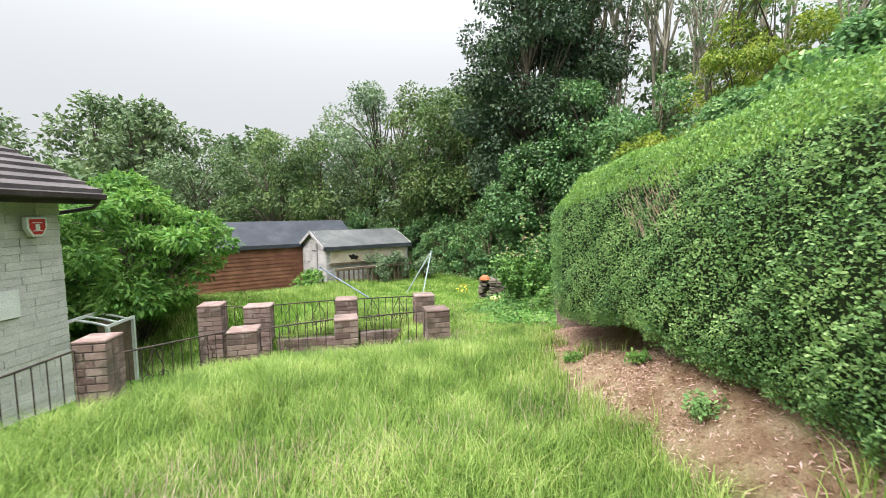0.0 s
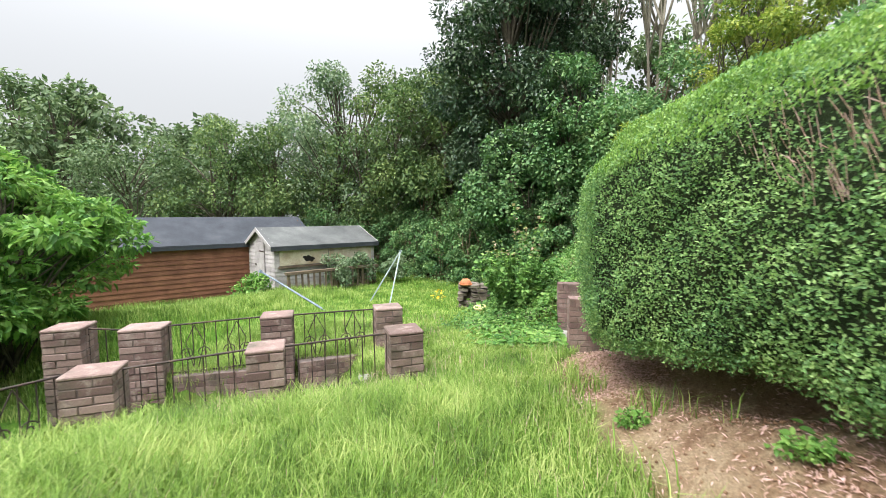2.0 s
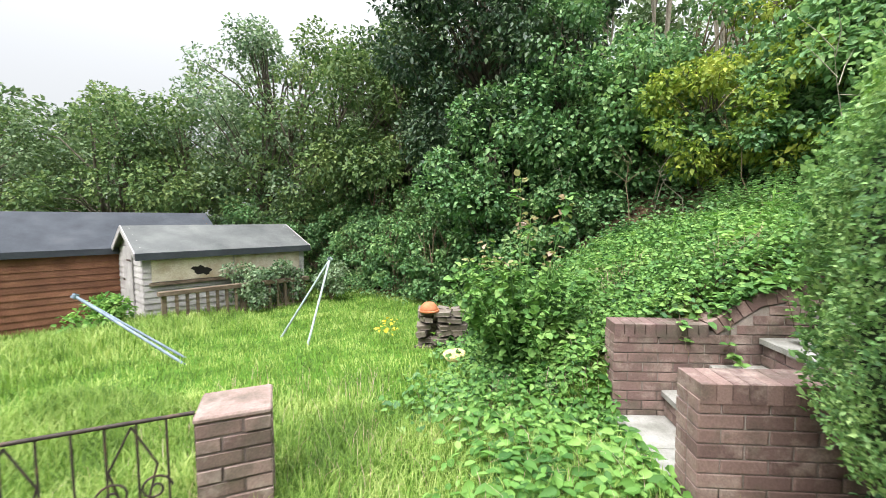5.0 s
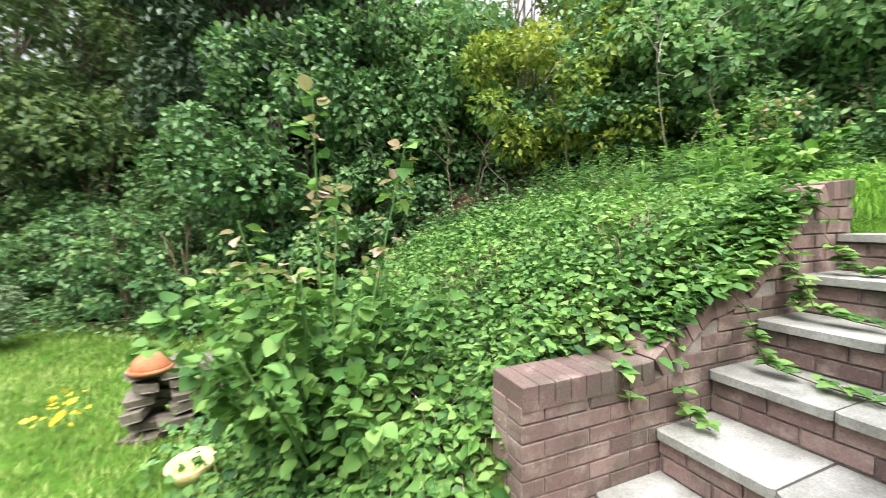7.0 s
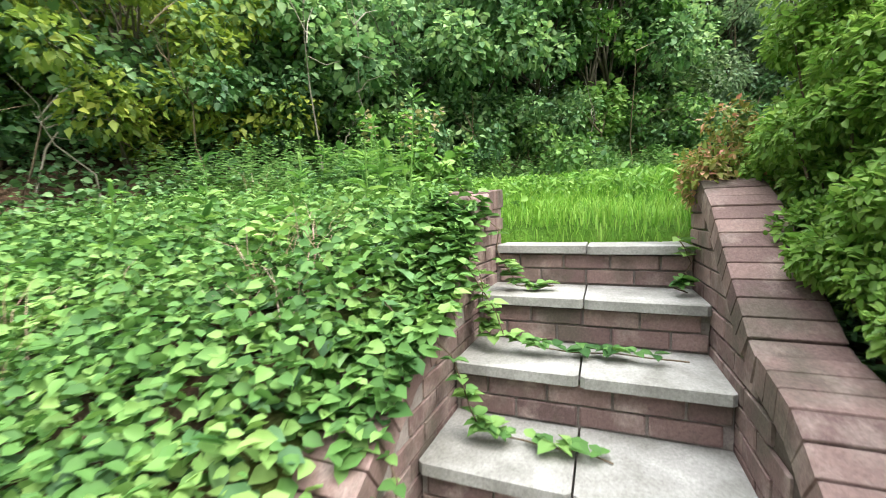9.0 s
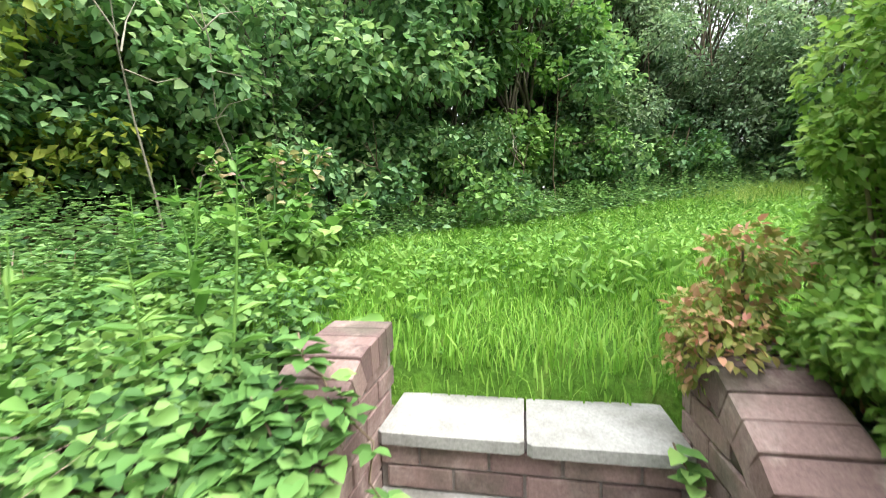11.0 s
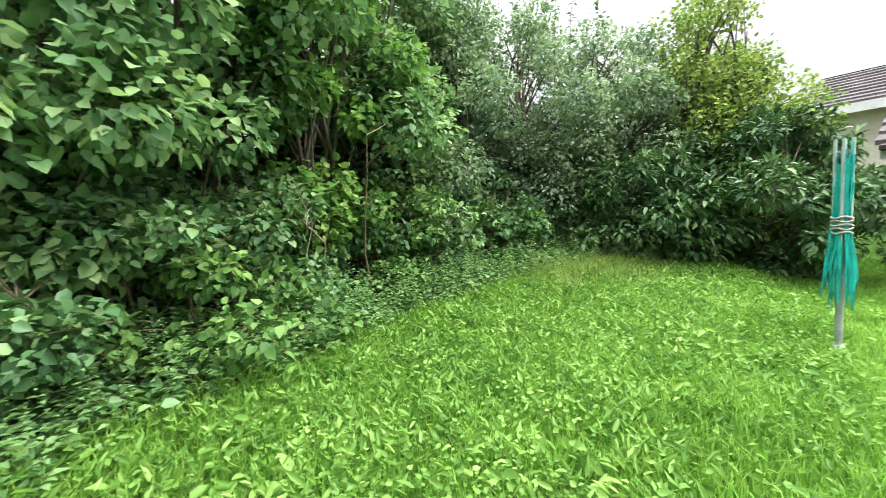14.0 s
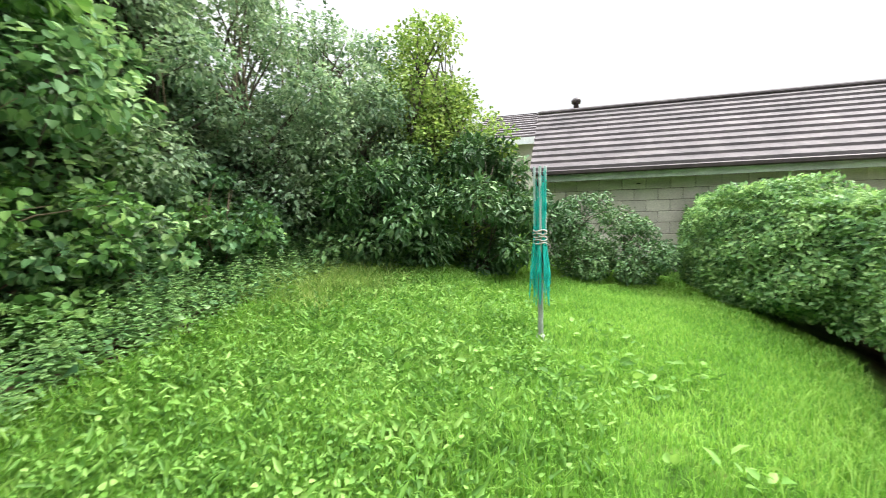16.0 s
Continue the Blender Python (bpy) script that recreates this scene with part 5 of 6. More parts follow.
for x, y, h, s in ((14, 6, 6.5, 3.0), (13, 15, 9, 3.2), (6, 21, 5.5, 3.0), (11, 18, 8, 3.4), (1, 21, 6, 3.0), (-6, 24, 9, 3.4), (-13, 24, 8.5, 3.4), (-9.5, 22, 6.5, 3.0), (-3, 21, 6.5, 3.0), (-16, 21, 6.0, 3.0)):
    grow("far_tree", x, y, h, s, FAR, 5000, 0.26, "tall green tree deep in the wood", low_=0.04, clumps=44, group="distant trees", trunks=2)

# the shrub with pale tips at the foot of the bank
def round_leaf_shrub(x, y, n_stems, height, label, tone=HAZEL, tips_at=()):
    z = lz(x, y) - 0.03
    t = thing("round_leaved_shrub", label, "shrub", at_=(x, y, z))
    limb, P, D, N = [], [], [], []
    for k in range(n_stems):
        a = rng.uniform(0, 6.28)
        h = height * (rng.uniform(0.85, 1.0) if k < 4 else rng.uniform(0.28, 0.6))
        r = rng.uniform(0.12, 0.42) if k < 4 else rng.uniform(0.25, 0.78)
        e = np.array([r * math.cos(a), r * math.sin(a), h]) if k >= len(tips_at) else np.array(tips_at[k])
        pts = np.array([[0.1 * math.cos(a), 0.1 * math.sin(a), 0], e * [0.55, 0.55, 0.5], e])
        limb.append((pts, [0.011, 0.008, 0.003]))
        m = 58 if k < 4 else 46
        s = rng.random(m) ** (0.5 if k < 4 else 0.75) * 0.9 + 0.1
        q = np.where(s[:, None] < 0.5, pts[0] + (pts[1] - pts[0]) * (s * 2)[:, None], pts[1] + (pts[2] - pts[1]) * (s * 2 - 1)[:, None])
        d = ball(m) * [1, 1, 0.5]
        P.append(q + unit(d) * 0.03)
        D.append(d)
        N.append(np.array([0, 0, 0.9]) + ball(m) * 0.5)
    P, D, N = np.concatenate(P), np.concatenate(D), np.concatenate(N)
    tubes("branching", limb, NETTLE, t, sides=5)
    L = rng.uniform(0.04, 0.095, len(P))
    tips = (P[:, 2] > height * 0.55) & (rng.random(len(P)) < 0.5)
    V, F = leaves(P[~tips], D[~tips], N[~tips], L[~tips], L[~tips] * 0.9, "round")
    part_np("leaves", V, F, tone, t)
    V, F = leaves(P[tips], D[tips], N[tips], L[tips] * 0.8, L[tips] * 0.66, "round")
    part_np("tip_leaves", V, F, PINKLEAF, t, "pale pinkish leaves at the shoot tips")
    return t


round_leaf_shrub(-0.42, 9.15, 80, 1.95, "round-leaved green shrub with tall pale-tipped shoots on the bank", BRAMBLE, ((-0.03, -0.3, 1.95), (0.42, -0.2, 1.78), (-0.35, -0.25, 1.4), (0.12, 0.1, 1.6)))
round_leaf_shrub(3.75, 9.55, 40, 0.95, "round-leaved pale green bush at the edge of the upper lawn", FRESH)

# shrub with turning leaves at the top of the steps
def small_bush(name, x, y, z, r, h, mat, n, size, label):
    t = thing(name, label, "shrub", at_=(x, y, z))
    cs = [np.array([rng.uniform(-r, r) * 0.7, rng.uniform(-r, r) * 0.7, h * rng.uniform(0.25, 0.95)]) for _ in range(14)]
    tubes("branching", [([(0, 0, 0), c * 0.5 + np.array([0, 0, 0.03]), c], [0.012, 0.008, 0.003]) for c in cs], TWIG, t, sides=5)
    V, F = clump_leaves(cs, [r * 0.4] * len(cs), n, size, 0.9, True)
    part_np("leaves", V, F, mat, t)
    return t


small_bush("berry_shrub", 2.38, 7.14, 0.8, 0.24, 0.55, AUTUMN, 2600, 0.031, "berry shrub with yellow-green and reddish turning leaves")
for x, y, z, r, h, mat in ((1.7, 6.72, 0.55, 0.36, 1.0, PRIVET_TOP), (2.05, 6.7, 0.7, 0.42, 1.55, PRIVET_TOP), (2.3, 6.5, 0.75, 0.42, 1.85, PRIVET_TOP), (2.5, 6.6, 0.8, 0.4, 1.8, PRIVET_TOP), (1.35, 6.92, 0.25, 0.22, 0.6, PRIVET_TOP), (2.25, 6.85, 0.75, 0.28, 0.95, PRIVET_TOP), (1.92, 6.9, 0.5, 0.27, 0.8, PRIVET_TOP), (1.62, 6.92, 0.35, 0.24, 0.7, PRIVET_TOP)):
    small_bush("box_shrub", x, y, z, r, h, mat, 9500, 0.031, "loose box shrub overhanging the step wall")
for x, y in ((-5.1, 13.7), (-4.3, 14.4), (-5.6, 13.2)):
    small_bush("dark_shrub", x, y, lz(x, y), 0.42, 0.95, GREYLEAF, 1800, 0.07, "bluish green shrub growing against the shed")
small_bush("fern", -7.25, 11.35, lz(-7.25, 11.35), 0.4, 0.5, FRESH, 900, 0.09, "bright green fern clump in the grass")


# ---- ground plants ----
def scatter(n, x0, x1, y0, y1, keep):
    x, y = rng.uniform(x0, x1, n), rng.uniform(y0, y1, n)
    k = rng.random(n) < keep(x, y)
    return x[k], y[k]


def bank_cover(x, y):
    b = smooth01(0.0, 0.12, y - np.interp(x, [1.7, 2.1], [8.38, 8.58])) * smooth01(-1.5, -0.4, x + 0.35 * wavy(x, y, 2.0, 1.0)) * smooth01(3.3, 2.4, x - 0.3 * (y - 8.4)) * smooth01(0.1, -0.9, y - wood_line(x) + 0.35 * wavy(x, y, 2.4, 4.0))
    apron = smooth01(-1.7, -0.9, x) * smooth01(0.3, 0.1, x) * smooth01(7.6, 8.4, y) * smooth01(9.5, 8.6, y) * 0.45
    return np.maximum(b, apron)


def weedy(x, y):
    """Where broad weeds fill the upper lawn; the rest is kept shorter."""
    return smooth01(-0.35, 0.45, x - np.interp(y, [2.0, 3.2, 4.5, 6.0, 7.3], [7.4, 5.7, 4.5, 3.75, 3.1]) + 0.3 * wavy(x, y, 2.0, 0.4))


def cover_plants(name, label, xy, material, size, lift, broad=True, ratio=0.75, up=0.7, rise_=-0.1, loose=0.4):
    x, y = xy
    z = land(x, y)
    n = len(x)
    P = np.stack([x, y, z + rng.uniform(*lift, n)], -1)
    D = ball(n) * [1, 1, 0.25] + [0, 0, rise_]
    N = np.array([0, -0.12, up]) + ball(n) * loose
    L = size * rng.uniform(0.6, 1.3, n)
    V, F = leaves(P, D, N, L, L * ratio, broad)
    return tagged(part_np(name, V, F, material), label, "ground plants", kind="stuff")


def blades(name, label, xy, material, height, width, bend=0.5):
    x, y = xy
    n = len(x)
    z = land(x, y) - 0.01
    H = height(x, y) * rng.uniform(0.5, 1.25, n)
    a = rng.uniform(0, 6.283, n)
    d = np.stack([np.cos(a), np.sin(a), np.zeros(n)], -1)
    s = np.stack([-np.sin(a), np.cos(a), np.zeros(n)], -1) * (width * rng.uniform(0.6, 1.3, n))[:, None] / 2
    b = (bend * rng.uniform(0.2, 1.3, n) * H)[:, None]
    P = np.stack([x, y, z], -1)
    M = P + d * b * 0.3 + np.array([0, 0, 1]) * (H * 0.6)[:, None]
    T = P + d * b + np.array([0, 0, 1]) * (H * rng.uniform(0.75, 1.0, n))[:, None]
    V = np.stack([P - s, P + s, M + s * 0.8, M - s * 0.8, T], 1).reshape(-1, 3)
    k = np.arange(n)[:, None] * 5
    return tagged(part_np(name, V, [k + [[0, 1, 2, 3]], k + [[3, 2, 4]]], material), label, "grass", kind="stuff")


cover_plants("bramble_cover", "thick carpet of green bramble leaves over the bank", scatter(88000, -2.0, 4.2, 7.6, 13.0, bank_cover), BRAMBLE, 0.05, (0.0, 0.2), loose=0.62)
cover_plants("pale_bramble_shoots", "pale fresh bramble shoots standing above the carpet of leaves", scatter(9000, -0.5, 3.2, 8.5, 11.0, lambda x, y: bank_cover(x, y) * smooth01(2.1, 1.8, x) * smooth01(0.25, 0.6, wavy(x, y, 2.9, 2.0))), FRESH, 0.08, (0.1, 0.22), ratio=0.55, loose=0.5)
blades("bank_straw", "dry grass stems lying among the brambles", scatter(2600, 0.0, 3.0, 8.5, 10.5, lambda x, y: bank_cover(x, y) * smooth01(0.3, 0.7, wavy(x, y, 3.3, 5.0))), STRAW, lambda x, y: 0.34 + 0 * x, 0.004, 1.2)
cover_plants("bramble_undercover", "lower layer of darker bramble leaves on the bank", scatter(14000, -2.0, 4.2, 7.6, 13.0, bank_cover), IVY, 0.08, (0.0, 0.1))
cover_plants("ivy_cover", "dark ivy covering the woodland edge", scatter(120000, -12.5, 10.0, 3.0, 18.0, lambda x, y: np.maximum(smooth01(-1.2, -0.3, y - wood_line(x)), smooth01(0.0, 0.5, y - lawn_edge(x)) * smooth01(2.6, 3.2, x)) * smooth01(4.6, 2.6, y - wood_line(x)) * smooth01(3.0, 3.6, y) * (0.5 + 0.5 * smooth01(-0.35, 0.1, wavy(x, y, 1.5, 3.3)))), IVY, 0.075, (0.0, 0.28), loose=0.6)
cover_plants("hedge_skirt", "ivy and loose leaves on the ground behind the step wall", scatter(8000, 0.8, 2.6, 6.2, 7.06, lambda x, y: smooth01(0.8, 1.3, x)), IVY, 0.05, (0.0, 0.16))
cover_plants("dock_leaves", "larger green dock and hogweed leaves in the long lawn", scatter(9000, 2.6, 8.5, 2.5, 10.5, lambda x, y: smooth01(2.5, 2.8, x) * smooth01(0.7, 0.1, y - lawn_edge(x)) * smooth01(0.1, 0.6, wavy(x, y, 1.7, 2.0) + 0.5 * smooth01(-2.2, -0.6, y - lawn_edge(x)))), WEED, 0.085, (0.02, 0.17), ratio=0.5, up=0.5, rise_=0.3)
LAWN = lambda x, y: smooth01(2.35, 2.9, x) * smooth01(0.4, -0.1, y - lawn_edge(x)) * weedy(x, y)
cover_plants("lawn_weeds", "long dandelion and dock leaves in the upper lawn", scatter(70000, 2.4, 9.0, 1.5, 10.0, lambda x, y: LAWN(x, y) * (0.3 + 0.7 * smooth01(-0.2, 0.4, wavy(x, y, 3.9, 3.0)))), WEED, 0.075, (0.01, 0.14), ratio=0.3, up=0.5, rise_=0.6, loose=0.8)
cover_plants("clover_leaves", "small rounded weed leaves between the grass blades", scatter(90000, 2.4, 9.0, 1.5, 10.0, lambda x, y: LAWN(x, y) * (0.25 + 0.75 * smooth01(-0.1, 0.4, wavy(x, y, 3.1, 1.0)))), WEED, 0.034, (0.03, 0.16), ratio=0.75, up=0.6, rise_=0.2, loose=0.7)
cover_plants("path_weeds", "low leafy weeds beside the steps", scatter(2600, -1.4, 0.2, 7.0, 8.6, lambda x, y: smooth01(-1.2, -0.6, x)), FRESH, 0.09, (0.02, 0.14), ratio=0.5)


def low_lawn(x, y):
    k = smooth01(0.62, 0.3, bare(x, y)) * (1 - np.maximum(wooded(x, y), 0)) * smooth01(0.45, 0.1, x - hedge_foot(y) + 0.1) * (1 - trench(x, y)[0])
    k = k * np.where((x > 0.15) & (y > 6.9), 0, 1) * smooth01(-4.35, -4.2, x + np.where(y > 4.6, 9, 0))
    return k * (1 - 0.7 * bank_cover(x, y))


def tall(x, y):
    return 0.13 + 0.1 * smooth01(-0.2, 0.7, wavy(x, y, 0.8, 0.3)) + 0.12 * smooth01(-2.0, -3.6, x) * smooth01(5.5, 3.5, y) - 0.05 * smooth01(7, 9, y)


blades("grass", "long bright green unmown grass", scatter(300000, -4.6, 1.8, -3.0, 8.4, low_lawn), GRASS, tall, 0.0065, 0.85)
blades("far_grass", "bright green grass of the lower lawn", scatter(120000, -10.5, 0.6, 6.2, 17.5, low_lawn), GRASS, lambda x, y: 0.075 + 0.05 * smooth01(0, 0.8, wavy(x, y, 0.9, 2.0)) + 0.12 * smooth01(-4.5, -6.0, x), 0.011, 0.6)
blades("soil_grass", "grass tufts growing through the bare soil", scatter(26000, -0.9, 1.8, 0.0, 7.0, lambda x, y: bare(x, y) * np.maximum(smooth01(0.3, 0.6, wavy(x, y, 3.1, 5.0)), 0.5 * smooth01(-0.5, -0.75, x - hedge_foot(y))) * smooth01(0.2, -0.2, x - hedge_foot(y))), GRASS, lambda x, y: 0.2 + 0 * x, 0.0075, 1.0)
blades("seeding_grass", "straw-coloured seeding grass stems in the lawn", scatter(22000, -3.2, 1.2, 0.3, 9.0, lambda x, y: low_lawn(x, y) * (0.12 + smooth01(0.0, 0.6, wavy(x, y, 1.1, 4.0)))), STRAW, lambda x, y: 0.22 + 0 * x, 0.0032, 0.6)


def up_lawn(x, y):
    return smooth01(2.5, 2.62, x) * smooth01(0.6, -0.1, y - lawn_edge(x)) * smooth01(-0.05, 0.1, x - np.interp(y, [-6, -1, 0.35, 1.1, 1.63, 3, 6.9, 7.4], [4.6, 4.3, 3.8, 2.85, 2.4, 2.1, 1.75, 1.9])) * smooth01(-0.4, 0.6, y + 0.42 * (7.4 - x) + 0.2)


blades("upper_grass", "lush bright green grass of the upper lawn", scatter(240000, 2.3, 9.8, -0.6, 10.5, up_lawn), GRASS_UP, lambda x, y: 0.075 + (0.05 + 0.08 * smooth01(0, 0.7, wavy(x, y, 0.9, 1.0))) * np.maximum(weedy(x, y), smooth01(3.4, 2.6, x)) + 0.08 * smooth01(-0.9, 0.1, y - lawn_edge(x)), 0.0085, 0.65)


blades("rise_grass", "long pale green grass on the rise at the lawn's end", scatter(16000, 6.6, 8.4, 2.8, 5.8, lambda x, y: np.exp(-((x - 7.6) / 0.5) ** 2 - ((y - 4.3) / 0.8) ** 2)), GRASS, lambda x, y: 0.32 + 0 * x, 0.006, 1.0)


def nettles(name, label, xy, height, material):
    """Upright leafy stems, each with pairs of toothed leaves."""
    x, y = xy
    n, m = len(x), 16
    H = height * rng.uniform(0.5, 1.2, n)
    tilt = rng.normal(size=(n, 2)) * 0.12
    s = np.tile(np.linspace(0.15, 1.0, m), n)
    k = np.repeat(np.arange(n), m)
    base = np.stack([x, y, land(x, y)], -1)
    P = base[k] + np.concatenate([tilt[k] * (s * H[k])[:, None], (s * H[k])[:, None]], 1)
    a = rng.uniform(0, 6.28, n)[k] + np.tile(np.arange(m), n) * 1.571 + rng.normal(size=n * m) * 0.4
    D = np.stack([np.cos(a), np.sin(a), np.full(n * m, 0.1)], -1)
    L = 0.085 * (1.15 - 0.75 * s) * rng.uniform(0.8, 1.3, n * m)
    V, F = leaves(P, D, np.array([0, 0, 1.0]) + ball(n * m) * 0.3, L, L * 0.5)
    tagged(part_np(name, V, F, material), label, "weeds", kind="stuff")


nettles("nettle_patch", "muted green nettles along the edge of the wood", scatter(6000, 2.6, 9.0, 3.0, 12.0, lambda x, y: smooth01(-0.3, 0.3, y - lawn_edge(x)) * smooth01(0.5, 0.0, y - wood_line(x))), 0.5, NETTLE)
nettles("bank_nettles", "thin nettles on the crest of the bank", scatter(220, 2.2, 4.6, 8.7, 10.9, lambda x, y: smooth01(8.6, 9.0, y - 0.1 * x) * smooth01(-0.1, 0.4, wavy(x, y, 3.0, 0.5))), 0.42, NETTLE)
cover_plants("straw_litter", "dry straw and bark chips on the bare soil", scatter(80000, -0.8, 2.0, 0.0, 7.2, lambda x, y: bare(x, y) * (0.16 + smooth01(-0.1, 0.5, wavy(x, y, 2.2, 2.5)))), STRAW, 0.038, (0.0, 0.02), False, 0.24, 1.2)
def clods(name, label, xy, size, material):
    """Small uneven lumps half sunk in the ground."""
    x, y = xy
    n = len(x)
    S = size * rng.uniform(0.35, 1.5, (n, 1, 1))
    o = np.array([[1, 0, 0], [0, 1, 0], [-1, 0, 0], [0, -1, 0], [0, 0, 0.8], [0, 0, -0.6]])
    V = o[None] * S * rng.uniform(0.6, 1.3, (n, 6, 1)) + np.stack([x, y, land(x, y) + 0.004], -1)[:, None]
    f = np.array([[0, 1, 4], [1, 2, 4], [2, 3, 4], [3, 0, 4], [1, 0, 5], [2, 1, 5], [3, 2, 5], [0, 3, 5]])
    F = (np.arange(n)[:, None, None] * 6 + f[None]).reshape(-1, 3)
    tagged(part_np(name, V.reshape(-1, 3), [F], material), label, "soil", kind="stuff")


CLOD = rough_material("earth_clods", (0.12, 0.065, 0.04), (0.25, 0.15, 0.09), (0.36, 0.26, 0.17), 3.0, 60.0, 0.95, 0.6)
clods("earth_clods", "loose reddish-brown lumps of soil under the hedge", scatter(6000, -0.8, 2.1, 0.0, 7.2, lambda x, y: bare(x, y)), 0.011, CLOD)
cover_plants("soil_weeds", "sparse green weeds on the bare soil", scatter(4000, -0.6, 1.6, 0.0, 7.0, lambda x, y: bare(x, y) * smooth01(0.35, 0.7, wavy(x, y, 2.3, 5.0))), FRESH, 0.07, (0.0, 0.1), True, 0.5)
cover_plants("yellow_flowers", "small yellow flowers beside the stone pile", scatter(34, -2.3, -1.95, 10.6, 11.0, lambda x, y: 0.8 + 0 * x), FLOWER, 0.05, (0.1, 0.3), True, 0.9)

# tall thistle-like weeds at the top of the bank
def weed(x, y, h, label):
    z = lz(x, y)
    t = thing("tall_weed", label, "weed", "tall weeds", at_=(x, y, z))
    e = np.array([rng.uniform(-0.08, 0.08), rng.uniform(-0.08, 0.08), h])
    tubes("stem", [([np.zeros(3), e * 0.5 + [0.01, 0, 0], e], [0.007, 0.005, 0.002])], FRESH, t, sides=5)
    m = int(34 * h)
    s = rng.random(m)
    P = e * s[:, None]
    D = ball(m) * [1, 1, 0.3] + [0, 0, 0.35]
    L = (0.17 - 0.1 * s) * rng.uniform(0.7, 1.2, m)
    V, F = leaves(P, D, np.array([0, 0, 1.0]) + ball(m) * 0.3, L, L * 0.3, True)
    part_np("leaves", V, F, FRESH, t)
    return t


for x, y, h in ((2.28, 8.75, 0.85), (2.45, 9.0, 0.72), (2.0, 9.3, 0.6), (2.7, 9.3, 0.7), (2.15, 8.95, 0.5), (1.7, 9.7, 0.55), (1.4, 10.0, 0.5), (2.9, 9.8, 0.6), (3.2, 9.2, 0.55), (3.6, 9.6, 0.6)):
    weed(x, y, h, "tall green weed standing above the brambles")


# ---- bramble trails over the wall and the steps ----
def bramble_trail(points, n, label):
    P0 = np.array(points)
    t = thing("bramble_trail", label, "bramble", "bramble trails", at_=points[0])
    s = np.linspace(0, 1, 14)
    k = np.linspace(0, 1, len(P0))
    Q = np.stack([np.interp(s, k, P0[:, a]) for a in range(3)], -1) - P0[0]
    Q += rng.normal(size=Q.shape) * 0.012
    tubes("stem", [(Q, 0.003)], TWIG, t, sides=4)
    u = rng.random(n)
    at_leaf = np.stack([np.interp(u, s, Q[:, a]) for a in range(3)], -1) + [0, 0, 0.015]
    P = np.repeat(at_leaf, 3, 0)
    a = np.repeat(rng.uniform(0, 6.28, n), 3) + np.tile([0.0, 1.5, -1.5], n)
    D = np.stack([np.cos(a), np.sin(a), rng.uniform(-0.1, 0.3, 3 * n)], -1)
    L = np.repeat(rng.uniform(0.045, 0.08, n), 3)
    V, F = leaves(P, D, np.array([0, -0.1, 1.0]) + ball(3 * n) * 0.3, L, L * 0.75, True)
    part_np("leaves", V, F, BRAMBLE, t)


tl = "trailing bramble stem with fresh green leaves over brick and slabs"
bramble_trail([(1.35, 8.4, 0.62), (1.36, 8.2, 0.5), (1.4, 8.1, 0.2), (1.45, 7.9, 0.15), (1.42, 7.65, 0.15)], 22, tl)
bramble_trail([(1.75, 8.4, 0.85), (1.72, 8.2, 0.7), (1.75, 8.05, 0.37), (1.8, 7.75, 0.36), (1.78, 7.4, 0.36)], 30, tl)
bramble_trail([(2.1, 8.4, 1.1), (2.05, 8.2, 0.85), (2.08, 8.1, 0.57), (2.1, 7.9, 0.56)], 26, tl)
bramble_trail([(1.95, 8.42, 1.0), (1.85, 8.21, 0.7), (1.8, 8.16, 0.45), (1.76, 8.1, 0.38)], 24, tl)
bramble_trail([(1.0, 8.42, 0.4), (1.02, 8.21, 0.25), (1.0, 8.18, 0.0), (1.05, 8.1, -0.05)], 16, tl)
bramble_trail([(2.25, 7.36, 0.8), (2.15, 7.34, 0.6), (2.1, 7.4, 0.57)], 12, tl)
bramble_trail([(0.75, 8.42, 0.3), (0.7, 8.2, 0.2), (0.72, 8.19, 0.0)], 5, tl)
x = 0.85 + 1.22 * rng.beta(2.2, 1.6, 2000)
y = 8.5 - 0.3 * rng.random(2000) ** 1.6
P = np.stack([x, y, cap_line(x) + rng.uniform(0.0, 0.09, 2000)], -1)
L = rng.uniform(0.04, 0.08, 2000)
V, F = leaves(P, ball(2000) * [1, 1, 0.3], np.array([0, -0.2, 0.8]) + ball(2000) * 0.45, L, L * 0.75, True)
tagged(part_np("wall_bramble", V, F, BRAMBLE), "bramble leaves spilling onto the wall cap", "ground plants", kind="stuff")

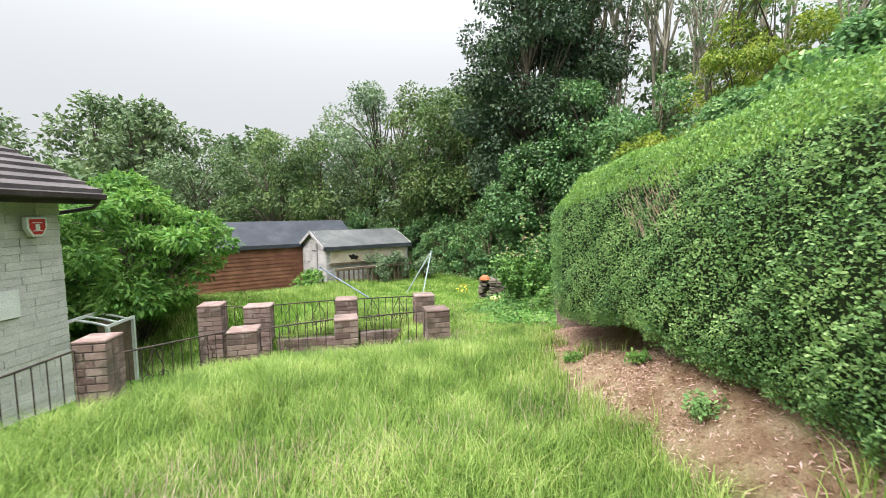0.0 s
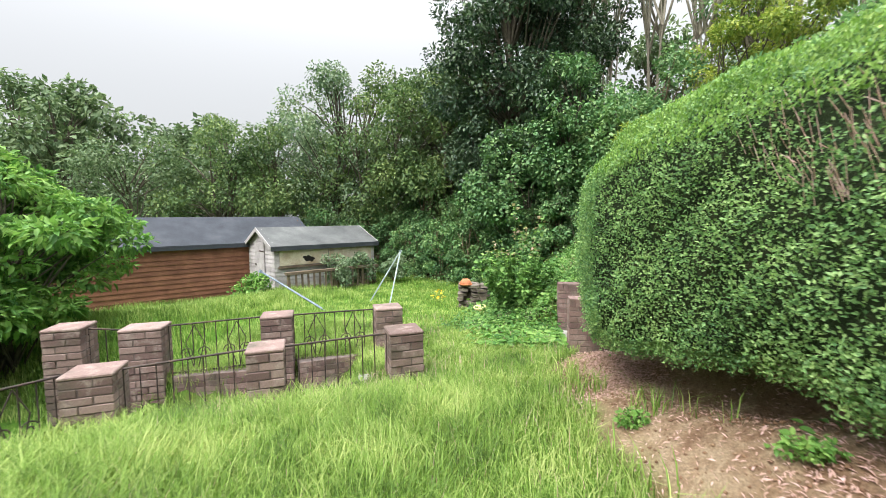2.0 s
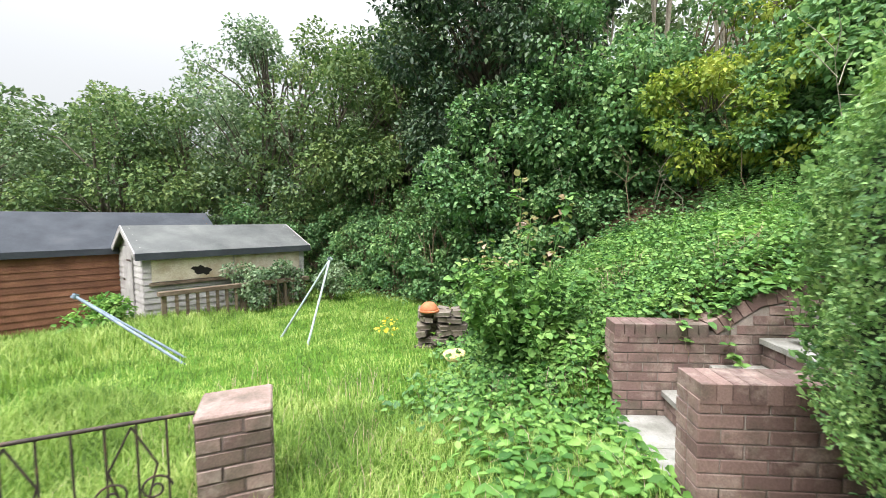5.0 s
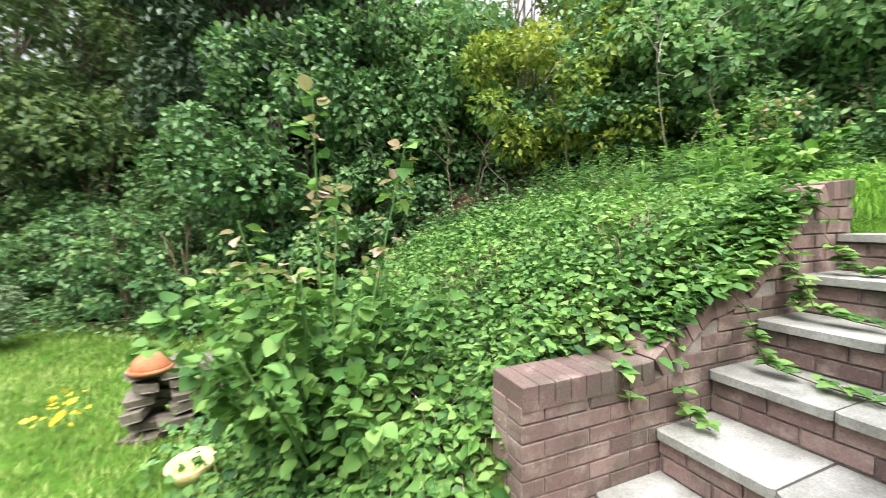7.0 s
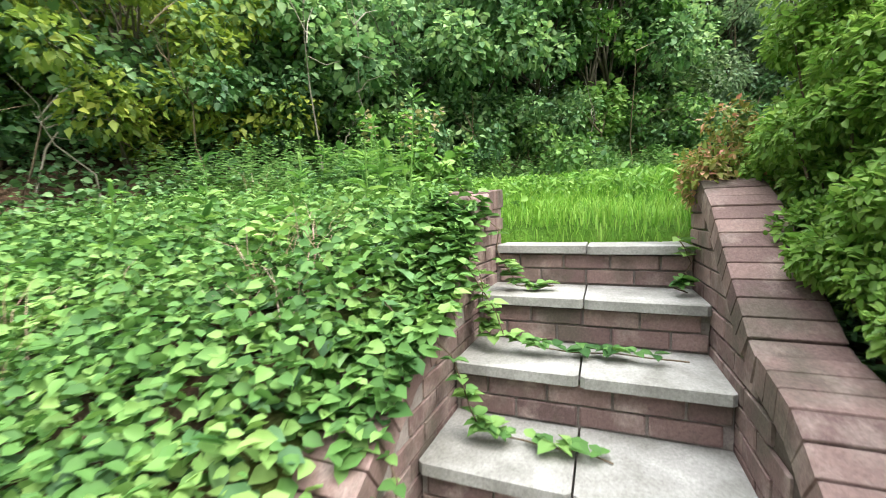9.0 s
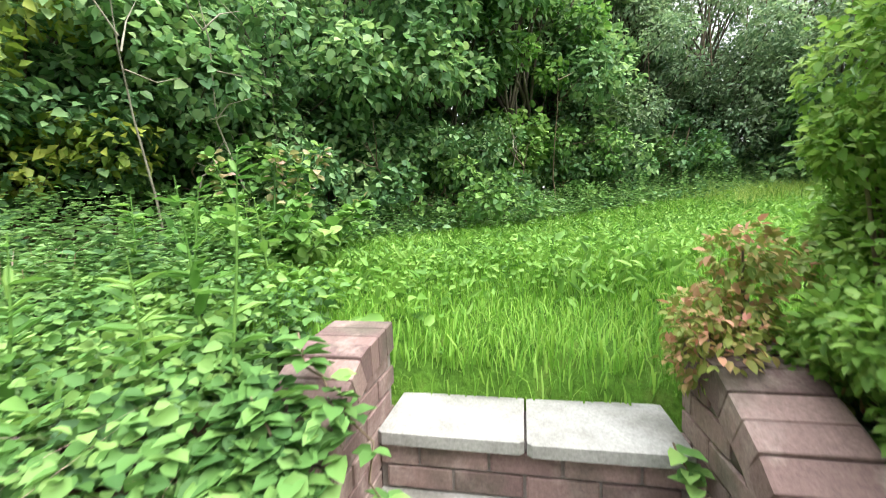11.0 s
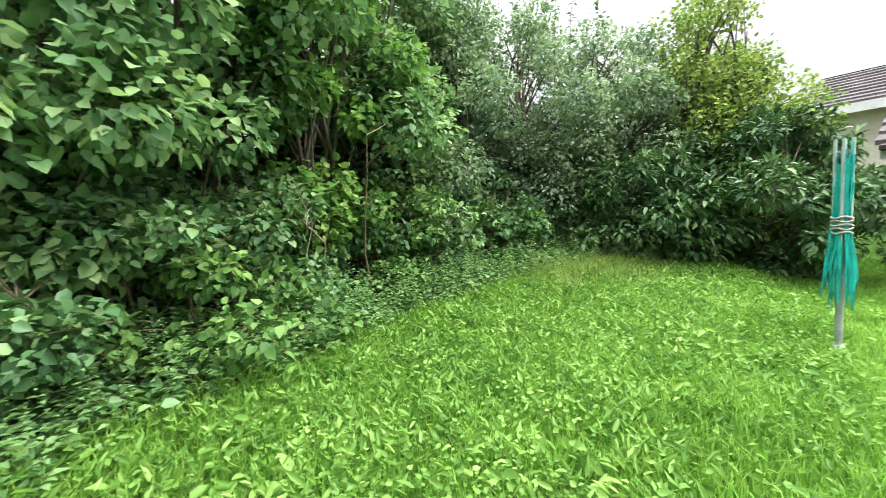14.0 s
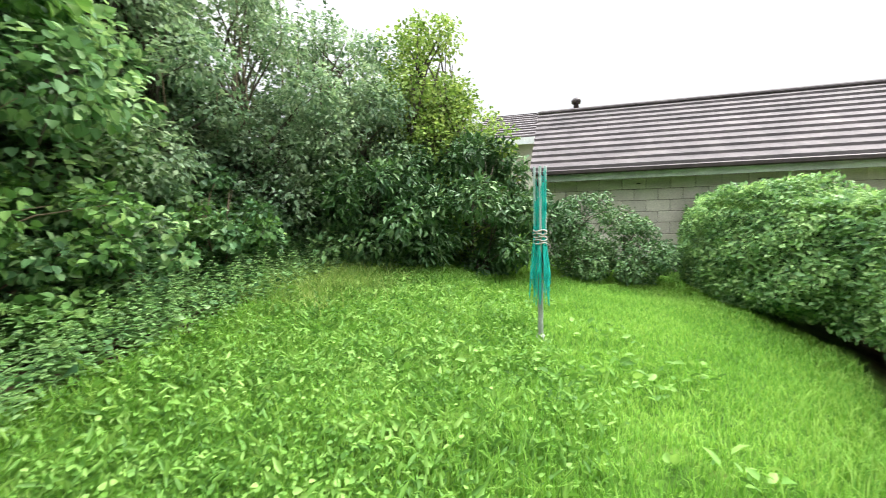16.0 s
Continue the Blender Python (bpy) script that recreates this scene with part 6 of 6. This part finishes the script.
# pale bare branches hanging before the wood
for k in range(18):
    x = float(rng.uniform(0.5, 7.6))
    y = float(wood_line(x)) + float(rng.uniform(0.0, 0.7))
    z = lz(x, y)
    t = thing("bare_branch", "pale bare branch standing in the undergrowth", "branch", "bare branches", at_=(x, y, z))
    e = np.array([rng.uniform(-0.9, 0.9), rng.uniform(-0.5, 0.2), rng.uniform(0.7, 1.9)])
    m = e * 0.5 + np.array([rng.uniform(-0.2, 0.2), 0.05, 0.1])
    runs = [([np.zeros(3), m * 0.5 + rng.normal(size=3) * 0.05, m, (m + e) / 2 + rng.normal(size=3) * 0.06, e], [0.011, 0.009, 0.007, 0.005, 0.002])]
    for q in range(5):
        d = np.array([rng.uniform(-0.5, 0.5), rng.uniform(-0.3, 0.1), rng.uniform(-0.1, 0.5)])
        s = m + (e - m) * rng.random()
        runs.append(([s, s + d * 0.5 + rng.normal(size=3) * 0.04, s + d], [0.007, 0.005, 0.002]))
    tubes("branch_wood", runs, PALEBARK if k % 3 else TWIG, t, sides=5)

# long shoots above the old fruit trees
for k in range(16):
    x, y = float(rng.uniform(8.7, 9.7)), float(rng.uniform(2.6, 6.2))
    z = lz(x, y) + float(rng.uniform(2.9, 3.6))
    t = thing("long_shoot", "upright leafy shoot above the old fruit trees", "shoot", "long shoots", at_=(x, y, z - 1.2))
    e = np.array([rng.uniform(-0.15, 0.15), rng.uniform(-0.15, 0.15), rng.uniform(1.8, 2.6)])
    tubes("stem", [([np.zeros(3), e * 0.5 + [0.03, 0, 0], e], [0.012, 0.008, 0.003])], TWIG, t, sides=4)
    u = rng.random(46) * 0.7 + 0.3
    D = ball(46) * [1, 1, 0.5] + [0, 0, 0.3]
    L = rng.uniform(0.06, 0.12, 46)
    V, F = leaves(e * u[:, None], D, np.array([0, 0, 0.8]) + ball(46) * 0.5, L, L * 0.55)
    part_np("leaves", V, F, GREYLEAF, t)

# looser mixed leaves on the lawn side of the hedge
side_w = np.where(hy < 4.5, 1.0, 0.0)[:, None] * np.where(hk > 0.55, 1.0, 0.0)[None, :]
P, N = on_sheet(36000, HV, HN, side_w)
n = len(P)
L = rng.uniform(0.04, 0.085, n)
V, F = leaves(P - org + N * (rng.uniform(-0.04, 0.12, (n, 1)) + 0.26 * np.maximum(wavy(P[:, 1], P[:, 2], 3.0, 1.0), 0)[:, None]), N * 0.4 + ball(n) * 0.8, N * 0.6 + ball(n) * 0.5 + [0, 0, 0.4], L, L * 0.6)
part_np("mixed_leaves", V, F, PRIVET, hedge, "loose darker leaves grown through the hedge")

# tufts of weed on the bare soil under the hedge
for x, y, r, h, mat in ((0.99, 2.83, 0.13, 0.15, NETTLE), (0.8, 3.8, 0.09, 0.12, FRESH), (0.33, 4.65, 0.1, 0.1, FRESH), (1.32, 2.6, 0.1, 0.3, NETTLE)):
    small_bush("weed_tuft", x, y, lz(x, y) - 0.01, r, h, mat, 300, 0.032, "leafy green weed tuft on bare soil under the hedge")
